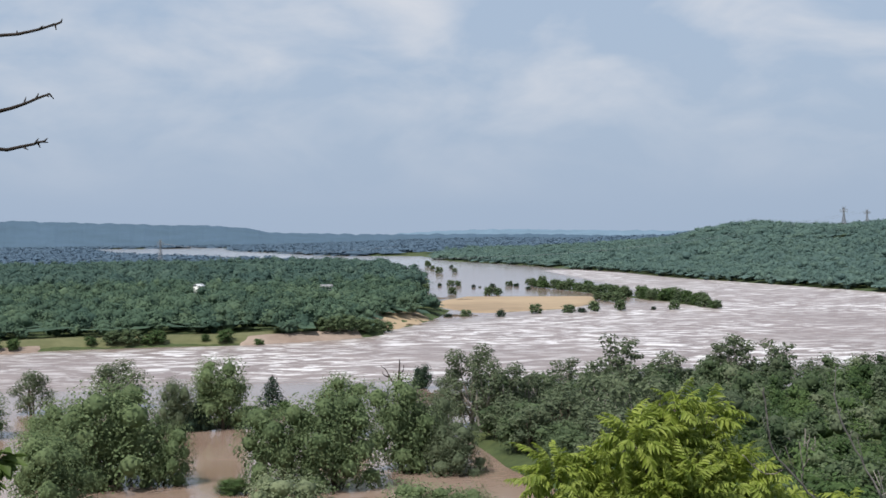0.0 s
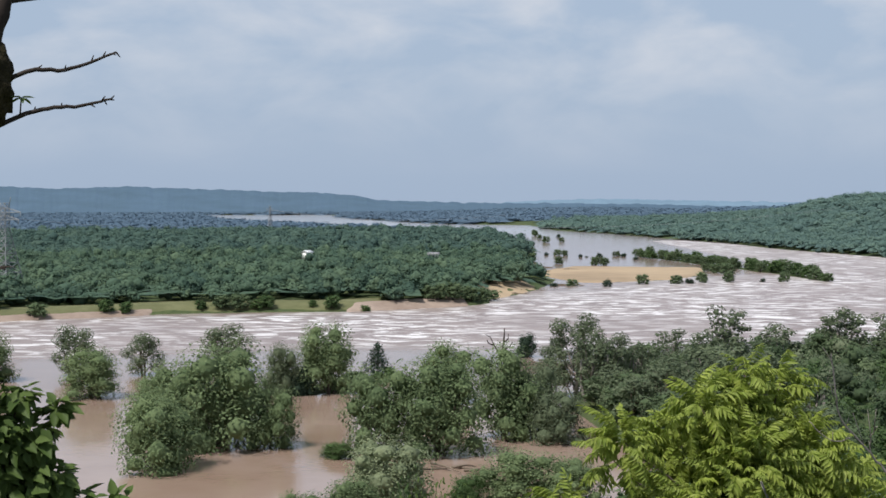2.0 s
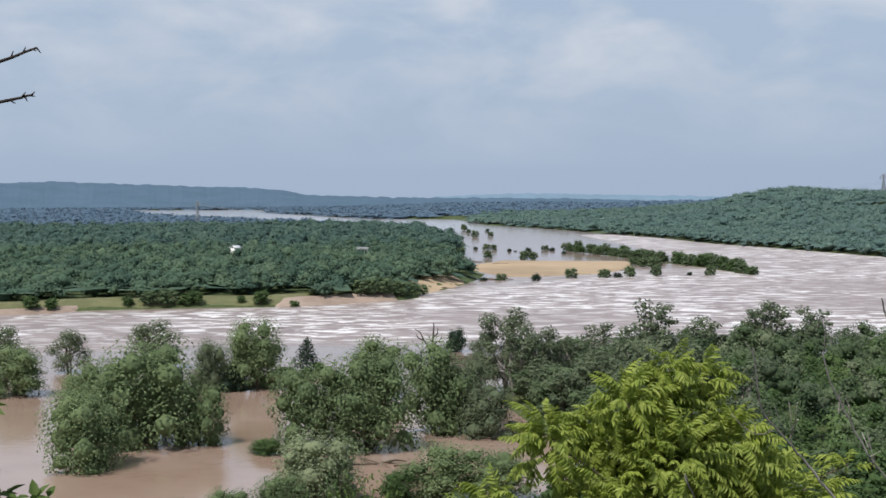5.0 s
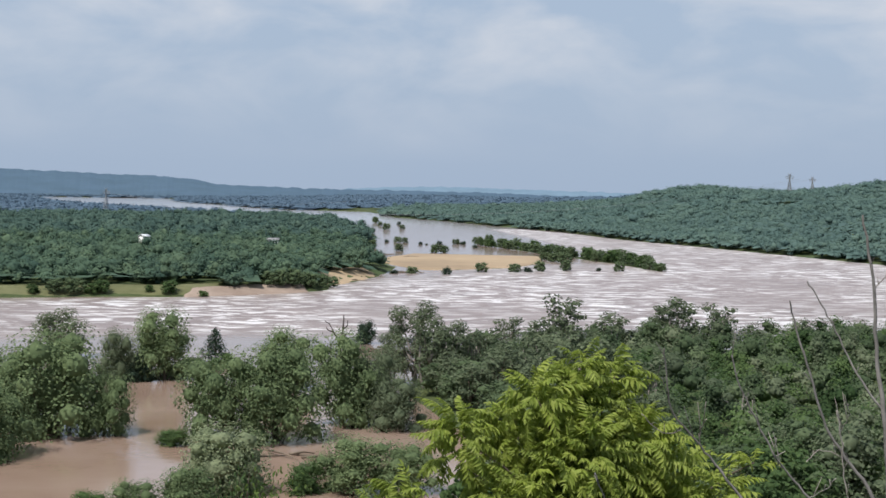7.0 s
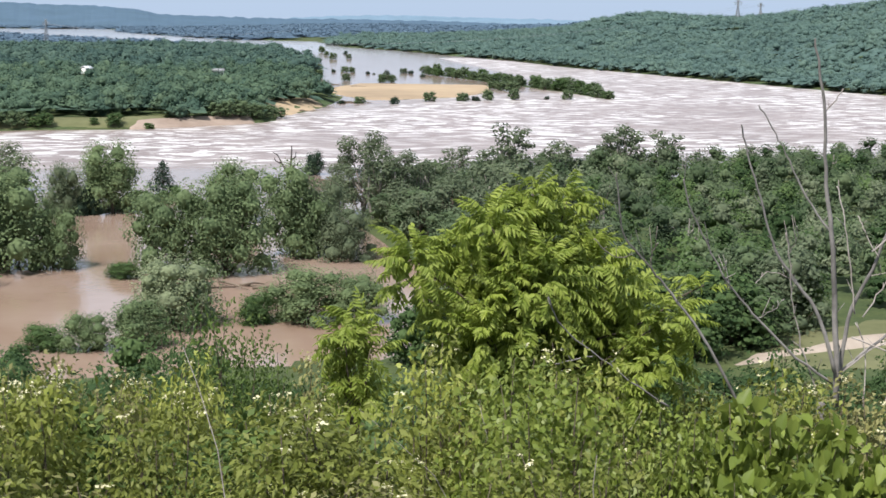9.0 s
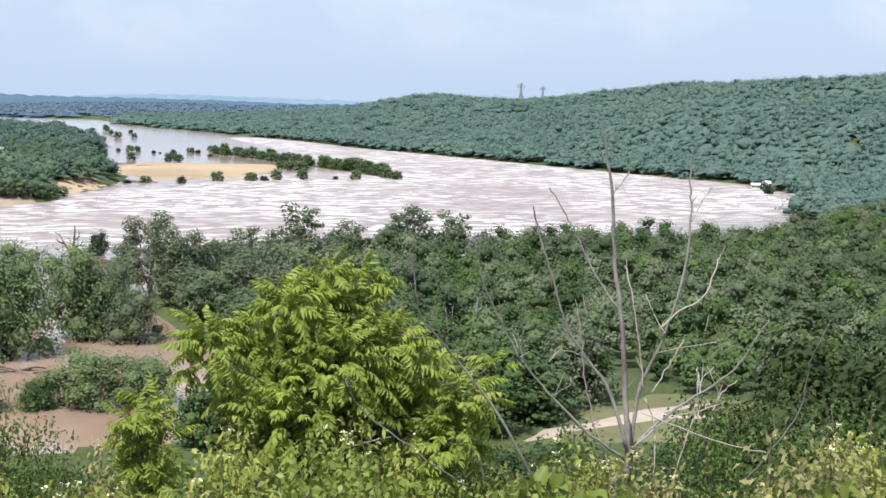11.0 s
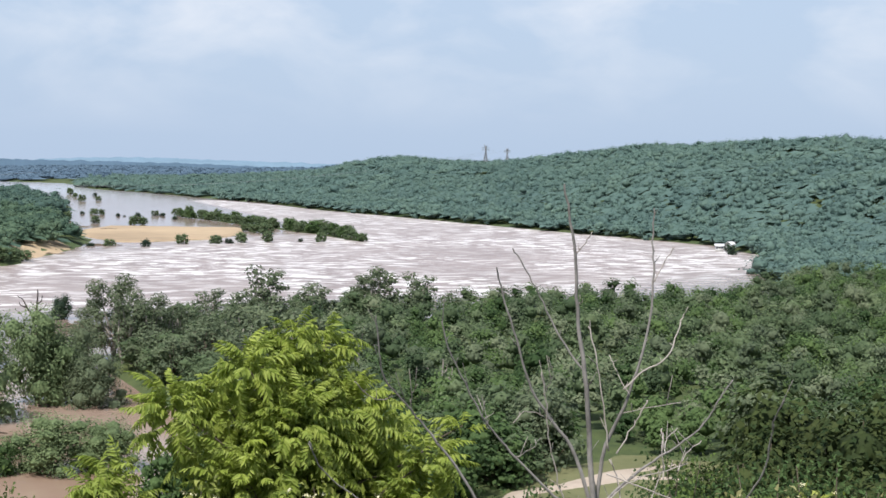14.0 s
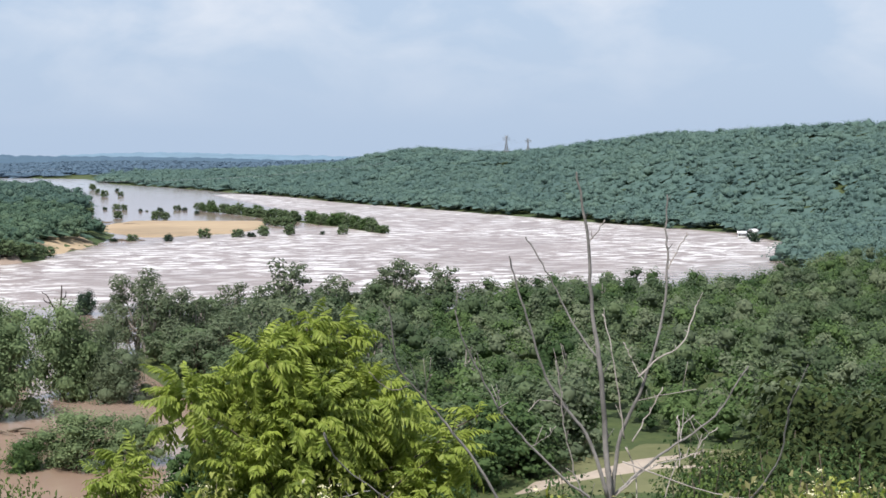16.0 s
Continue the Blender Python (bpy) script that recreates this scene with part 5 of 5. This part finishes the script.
def sapling(x, y, top, lobes, n, label, seed, base_x=0.0):
    """A tree-of-heaven sapling: forked stem, limbs and feathery leaves."""
    r = np.random.default_rng(seed)
    root = new("sapling")
    g = ground_z(x, y)
    C = np.array([(a, b, c) for a, b, c, q in lobes])
    Q = np.array([q for *_, q in lobes])
    fork = np.array([base_x, 0, (C[:, 2].min() + g) / 2 + 0.2])
    b = Bag()
    add_tube(b, bent([(base_x, 0, g - 0.2), fork, (base_x * 0.4, 0, C[:, 2].max() - 0.2)], 10, 0.015, r), [0.035, 0.026, 0.008], 8)
    part("trunk", b.mesh("trunk", M_BARK, True), root)
    for c in C:
        b = Bag()
        st = fork + (np.array([base_x * 0.4, 0, C[:, 2].max()]) - fork) * np.clip((c[2] - fork[2] - 0.5) / (C[:, 2].max() - fork[2]), 0, 0.8)
        add_tube(b, bent([st, (st + c) / 2 + np.array([0, 0, -0.1]), c + np.array([0, 0, 0.05])], 7, 0.012, r), [0.016, 0.010, 0.005], 6)
        part("limb", b.mesh("limb", M_BARK, True), root)
    kinds = [compound(seed + k, 0.20 + 0.03 * k, 8 + k, 0.082, 0.0125) for k in range(4)]
    meshes = [k.mesh("leaf", M_SAP) for k in kinds]

    def place():
        i = r.choice(len(Q), p=Q**2 / (Q**2).sum())
        az = r.random() * 6.283
        el = r.normal(0.35, 0.7)
        d = np.array([math.cos(az) * math.cos(el), math.sin(az) * math.cos(el), math.sin(el)])
        p = C[i] + d * Q[i] * (0.25 + 0.65 * r.random())
        return Matrix.Translation(p) @ pose(0, 0, 0, r.normal(0, 24), -math.degrees(el) * 0.7 + r.normal(10, 20), math.degrees(az)) @ Matrix.Scale(0.75 + 0.45 * r.random(), 4)

    for k in range(min(n, 290)):
        part("leaf", meshes[int(r.integers(0, 4))], root).matrix_basis = place()
    if n > 290:
        bag = Bag()
        for k in range(n - 290):
            src = kinds[int(r.integers(0, 4))]
            m = np.array(place())
            v = np.concatenate(src.v)
            base = bag.n
            bag.v.append(v @ m[:3, :3].T + m[:3, 3])
            bag.n += len(v)
            for s, fs in src.f.items():
                bag.f.setdefault(s, []).append(np.concatenate(fs) + base)
        tagged(part("inner_foliage", bag.mesh("inner_foliage", M_SAP), root), kind="stuff")
    root.matrix_basis = pose(x, y, 0)
    return tagged(root, label, "tree", "saplings")


K = 12 / 2600
LOBES = [(0, 38, 34), (68, 64, 36), (-80, 84, 40), (-30, 110, 60), (50, 130, 66), (-205, 150, 40), (-225, 195, 30), (-110, 170, 62), (0, 200, 90), (105, 180, 68), (170, 235, 60), (235, 250, 40), (310, 205, 22), (-150, 235, 50), (-80, 280, 80), (30, 290, 95), (140, 300, 75), (215, 320, 50), (-110, 340, 50), (60, 380, 80), (150, 390, 65), (-30, 380, 70), (100, 450, 70)]
sapling(0.97, 11.9, 38.7, [(dx * K, math.sin(i * 2.1) * 0.4, 38.70 - dz * K, q * K) for i, (dx, dz, q) in enumerate(LOBES)], 2000, "bright yellow-green sapling with feathery compound leaves", 90, 0.05)
K2 = 11 / 2600
sapling(-0.45, 11.0, 37.8, [(dx * K2 * 0.5, dy, 37.78 - dz * K2, q * K2 * 0.45) for dx, dz, q, dy in ((0, 25, 38, 0.05), (-60, 75, 40, 0.1), (60, 80, 40, -0.1), (-38, 60, 36, -0.1), (36, 62, 36, 0.1), (0, 105, 50, 0), (-20, 160, 50, 0.1), (30, 170, 45, -0.1))], 120, "small bright green sapling with feathery leaves", 95)


def bare_shrub():
    """A dead shrub: a fan of grey leafless stems."""
    root = new("bare_shrub")
    r = np.random.default_rng(8)

    def stem(pts, r0, r1):
        P = bent(pts, 4 * len(pts), 0.004, r)
        b = Bag()
        add_tube(b, P, [r0 * 0.62, (r0 + r1) * 0.29, r1 * 0.9], 7)
        for k in range(2, len(P) - 1, 3):
            if r.random() < 0.75:
                d = unit(np.array([r.normal(0, 0.6), r.normal(0, 0.6), 0.7 + r.random()]))
                l = 0.03 + 0.24 * r.random() ** 2.5
                add_tube(b, [P[k], P[k] + d * l], [0.004, 0.002], 4)
        part("stem", b.mesh("stem", M_DEAD if r0 > 0.0125 else M_BLEACH, True), root)

    stem([(0.0, 0.0, -0.2), (-0.01, 0.08, 0.5), (-0.04, 0.13, 1.2)], 0.046, 0.040)
    stem([(0.08, 0.13, 1.18), (0.05, 0.14, 1.78), (-0.01, 0.16, 2.46), (-0.07, 0.18, 2.88), (-0.09, 0.18, 3.32), (-0.15, 0.20, 3.68), (-0.18, 0.21, 3.85)], 0.040, 0.008)
    stem([(-0.08, 0.18, 3.34), (-0.03, 0.17, 3.42), (0.02, 0.15, 3.50)], 0.009, 0.005)
    stem([(0.11, 0.20, 1.34), (0.17, 0.22, 1.85), (0.31, 0.20, 2.19), (0.45, 0.19, 2.62), (0.52, 0.19, 3.13), (0.52, 0.23, 3.39), (0.53, 0.25, 3.68)], 0.028, 0.006)
    stem([(0.49, 0.08, 3.14), (0.59, 0.14, 3.29), (0.68, 0.20, 3.39)], 0.009, 0.005)
    stem([(0.29, 0.15, 2.33), (0.44, 0.14, 2.46), (0.63, 0.12, 2.59), (0.71, 0.14, 2.80), (0.76, 0.17, 2.89)], 0.012, 0.006)
    stem([(0.29, 0.15, 2.15), (0.52, 0.16, 2.19), (0.75, 0.17, 2.22)], 0.006, 0.004)
    stem([(0.04, 0.08, 1.45), (-0.10, 0.10, 1.88), (-0.28, 0.13, 2.13), (-0.43, 0.14, 2.38), (-0.54, 0.15, 2.72), (-0.64, 0.14, 3.01), (-0.70, 0.13, 3.24)], 0.026, 0.006)
    stem([(-0.01, 0.16, 2.45), (-0.18, 0.21, 2.71), (-0.33, 0.25, 3.00), (-0.44, 0.28, 3.21), (-0.54, 0.30, 3.37)], 0.014, 0.006)
    stem([(0.01, 0.03, 1.38), (-0.28, 0.06, 1.59), (-0.58, 0.09, 1.89), (-0.73, 0.08, 2.06), (-0.93, 0.08, 2.40), (-1.07, 0.05, 2.69), (-1.12, 0.02, 2.86)], 0.018, 0.006)
    stem([(-0.71, 0.22, 2.03), (-0.79, 0.09, 2.14), (-0.81, -0.05, 2.29)], 0.007, 0.005)
    stem([(-0.52, 0.17, 1.83), (-0.45, 0.01, 1.92), (-0.41, -0.14, 2.03)], 0.006, 0.004)
    stem([(-0.55, 0.24, 1.04), (-0.87, 0.29, 1.64), (-1.13, 0.32, 1.98), (-1.30, 0.32, 2.19), (-1.48, 0.33, 2.40), (-1.53, 0.31, 2.62), (-1.56, 0.29, 2.87)], 0.020, 0.006)
    stem([(-1.27, 0.39, 2.16), (-1.28, 0.32, 2.28), (-1.25, 0.24, 2.37)], 0.008, 0.005)
    stem([(-1.41, 0.41, 2.26), (-1.55, 0.36, 2.25), (-1.71, 0.31, 2.39)], 0.008, 0.004)
    stem([(-1.14, 0.21, 1.15), (-1.36, 0.13, 1.31), (-1.71, 0.06, 1.58), (-1.97, -0.04, 1.81), (-2.08, -0.15, 2.04)], 0.013, 0.006)
    stem([(-1.70, 0.30, 1.51), (-1.89, 0.08, 1.53), (-2.06, -0.15, 1.55)], 0.008, 0.005)
    stem([(0.15, 0.27, 1.41), (0.39, 0.27, 1.62), (0.65, 0.25, 1.81), (0.91, 0.23, 1.99), (1.08, 0.24, 2.22), (1.20, 0.27, 2.37)], 0.020, 0.006)
    stem([(0.61, 0.12, 1.84), (0.69, 0.28, 1.92), (0.82, 0.41, 1.98)], 0.008, 0.005)
    stem([(0.61, 0.12, 1.65), (0.66, 0.29, 1.81), (0.71, 0.46, 1.97)], 0.008, 0.006)
    stem([(0.71, 0.08, 1.72), (0.82, 0.23, 1.81), (0.99, 0.35, 1.89)], 0.008, 0.005)
    stem([(0.24, 0.12, 1.85), (0.37, 0.11, 2.08), (0.47, 0.12, 2.25)], 0.010, 0.006)
    stem([(0.80, -0.40, 1.30), (0.94, -0.63, 1.64), (1.01, -0.83, 1.92), (0.99, -0.99, 2.23), (0.99, -1.16, 2.45)], 0.016, 0.006)
    stem([(0.14, 0.21, 1.42), (0.41, 0.20, 1.63), (0.64, 0.19, 1.69), (0.83, 0.20, 1.75)], 0.009, 0.005)
    stem([(0.18, 0.13, 1.87), (0.13, 0.17, 2.29), (0.08, 0.21, 2.62), (0.04, 0.25, 2.79)], 0.010, 0.006)
    stem([(-0.07, 0.09, 1.28), (-0.21, 0.07, 1.63), (-0.30, 0.04, 1.98), (-0.34, -0.00, 2.24), (-0.39, -0.04, 2.49)], 0.010, 0.006)
    stem([(0.30, 0.19, 1.16), (0.33, 0.33, 1.56), (0.30, 0.49, 1.73)], 0.009, 0.006)
    stem([(0.44, 0.15, 1.17), (0.57, 0.25, 1.49), (0.70, 0.35, 1.70)], 0.009, 0.006)
    stem([(-0.29, 0.18, 2.12), (-0.45, 0.14, 2.18), (-0.56, 0.10, 2.10)], 0.006, 0.004)
    stem([(-0.32, 0.16, 2.29), (-0.29, 0.04, 2.43), (-0.32, -0.06, 2.54)], 0.006, 0.004)
    stem([(0.33, 0.12, 2.29), (0.26, 0.21, 2.45), (0.22, 0.30, 2.57)], 0.007, 0.004)
    stem([(0.18, 0.17, 1.69), (0.73, 0.06, 1.49), (1.10, -0.02, 1.41)], 0.010, 0.005)
    root.matrix_basis = pose(3.03, 10.3, 36.0)
    return tagged(root, "leafless grey shrub with a fan of bare stems", "shrub")


bare_shrub()


def old_tree():
    """A dark trunk with a mossy burl and a few bare twigs at the viewpoint's edge."""
    root = new("old_tree")
    r = np.random.default_rng(4)
    g = ground_z(-4.02, 8.5)
    b = Bag()
    add_tube(b, bent([(-4.04, 8.5, g - 0.3), (-4.05, 8.5, 39), (-4.04, 8.5, 40.4), (-4.0, 8.5, 42.4)], 14, 0.01, r), [0.17, 0.135, 0.12, 0.09], 12)
    part("trunk", b.mesh("trunk", M_TWIG, True), root)
    iv, jf = ico(4)
    bump = np.array([noise.fractal(Vector(p) * 3.6, 0.7, 2.1, 6) for p in iv])
    lump = iv * (1 + 0.34 * bump[:, None]) * np.array([0.185, 0.19, 0.29]) + np.array([-3.88, 8.56, 40.67])
    part("burl", Bag().add(lump, jf).mesh("burl", M_BURL, True), root, "knobbly mossy burl")
    b = Bag()
    add_tube(b, bent([(-3.83, 8.58, 40.75), (-3.81, 8.59, 40.95), (-3.76, 8.61, 41.14), (-3.70, 8.64, 41.35), (-3.62, 8.66, 41.75)], 12, 0.006, r), [0.075, 0.058, 0.045], 9)
    part("limb", b.mesh("limb", M_TWIG, True), root)
    for pts in (
        [(-3.80, 8.60, 40.67), (-3.60, 8.68, 40.77), (-3.46, 8.74, 40.77), (-3.33, 8.79, 40.80), (-3.21, 8.83, 40.85), (-3.12, 8.86, 40.89)],
        [(-3.80, 8.60, 40.42), (-3.61, 8.68, 40.51), (-3.48, 8.73, 40.54), (-3.35, 8.78, 40.55), (-3.22, 8.83, 40.58), (-3.15, 8.85, 40.60)],
        [(-3.98, 8.53, 41.00), (-3.78, 8.60, 41.16), (-3.57, 8.69, 41.21), (-3.25, 8.82, 41.26), (-3.05, 8.89, 41.33)],
        [(-4.04, 8.51, 39.48), (-3.89, 8.55, 39.53), (-3.75, 8.62, 39.56)],
    ):
        P = bent(pts, 18, 0.003, r)
        b = Bag()
        add_tube(b, P, [0.016, 0.012, 0.0065], 7)
        for k in (4, 8, 12, 14, 15, 16, 17):
            d = unit(np.array([0.5 + r.normal(0, 0.4), r.normal(0, 0.3), r.normal(0.3, 0.8)]))
            add_tube(b, [P[k], P[k] + d * (0.02 + 0.03 * r.random())], [0.007, 0.003], 5)
        part("twig", b.mesh("twig", M_TWIG, True), root)
    b = Bag()
    add_tube(b, [(-3.66, 8.65, 40.49), (-3.655, 8.66, 40.60)], [0.006, 0.004], 5)
    part("sprout", b.mesh("sprout", M_TWIG), root)
    for k in range(6):
        a = k * 1.05
        v, f = leaves(np.array([[-3.655, 8.66, 40.60]]), np.array([[math.cos(a), math.sin(a), 0.2 - 0.5 * (k % 2)]]), np.array([[0, 0, 1.0]]), np.array([0.085]), np.array([0.018]), r)
        part("leaf", Bag().add(v, f).mesh("leaf", M_SHRUBDARK), root)
    return tagged(root, "dark old trunk with a mossy burl and bare twigs", "tree")


old_tree()


def leafy_edge():
    """Broad-leaved bush at the viewpoint's edge, with sprigs reaching out."""
    root = new("broad_leaved_bush")
    r = np.random.default_rng(12)
    g = ground_z(-3.3, 7.3)
    spots = [(-3.42, 7.25, 39.0, 0.17), (-3.5, 7.2, 38.75, 0.26), (-3.38, 7.3, 38.55, 0.26), (-3.2, 7.35, 38.62, 0.16), (-3.25, 7.35, 38.3, 0.24), (-3.0, 7.42, 38.25, 0.18), (-3.13, 7.36, 38.95, 0.07), (-2.95, 7.44, 38.87, 0.04), (-2.65, 7.5, 38.30, 0.10), (-2.95, 7.4, 38.5, 0.07), (-3.6, 7.1, 38.2, 0.4), (-3.0, 7.3, 37.8, 0.4), (-2.6, 7.4, 37.9, 0.3), (-3.1, 7.38, 38.72, 0.14), (-3.02, 7.4, 38.5, 0.13), (-3.3, 7.3, 38.8, 0.2), (-2.86, 7.46, 38.3, 0.13), (-3.1, 7.4, 38.4, 0.2)]
    P, D, N = [], [], []
    w = Bag()
    for x, y, z, q in spots:
        n = int(30 + 4200 * q * q)
        d = unit(r.normal(size=(n, 3)))
        P.append(np.array([x, y, z]) + d * q * (0.3 + 0.75 * r.random((n, 1))))
        D.append(d * 0.6 + r.normal(0, 0.5, (n, 3)) + np.array([0.2, 0, -0.55]))
        N.append(d * 0.5 + np.array([0, -0.3, 0.8]) + r.normal(0, 0.3, (n, 3)))
        add_tube(w, bent([(-3.35, 7.3, g - 0.1), (-3.35 + 0.4 * (x + 3.35), 7.3, (g + z) / 2), (x, y, z)], 8, 0.008, r), [0.014, 0.009, 0.003], 6)
    P, D, N = np.concatenate(P), np.concatenate(D), np.concatenate(N)
    s = 0.6 + 0.6 * r.random(len(P))
    part("foliage", Bag().add(*leaves(P, D, N, 0.105 * s, 0.030 * s, r)).mesh("foliage", M_SHRUBDARK), root)
    part("branchwork", w.mesh("branchwork", M_TWIG, True), root)
    return tagged(root, "dark broad-leaved bush at the edge of the bluff", "shrub")


leafy_edge()


def dry_stalks():
    r = np.random.default_rng(15)
    bag = Bag()
    for k in range(18):
        yaw, d = radians(r.uniform(-18, 27)), r.uniform(5.5, 11)
        x, y = d * math.sin(yaw), d * math.cos(yaw)
        g = ground_z(x, y)
        h = min(1.6, EYE - d * (0.24 + 0.09 * r.random()) - g)
        if h > 0.4:
            lean = r.normal(0, 0.3, 2)
            add_tube(bag, bent([(x, y, g - 0.05), (x + lean[0] * 0.4, y + lean[1] * 0.4, g + h * 0.6), (x + lean[0], y + lean[1], g + h)], 6, 0.01, r), [0.004, 0.003, 0.0015], 4)
    return tagged(new("dry_stalks", bag.mesh("dry_stalks", M_BLEACH)), "thin dry grey stalks among the shrubs", "stalks", kind="stuff")


dry_stalks()

for x, y, w in ((-72, 293, 4.0), (-66, 299, 3.0), (-62, 303, 3.4), (-60, 309, 2.6), (-58, 314, 3.6), (-55, 319, 2.4), (-53, 323, 3.2), (-61, 319, 2.8), (-77, 293, 3.0), (-54, 328, 2.6), (-69, 295, 3.0), (-64, 309, 3.0)):
    stand("scrub", x, y, w, "low green bush on the drowned spit", "bushes on the spit", name="bush", category="bush", tall=0.7)
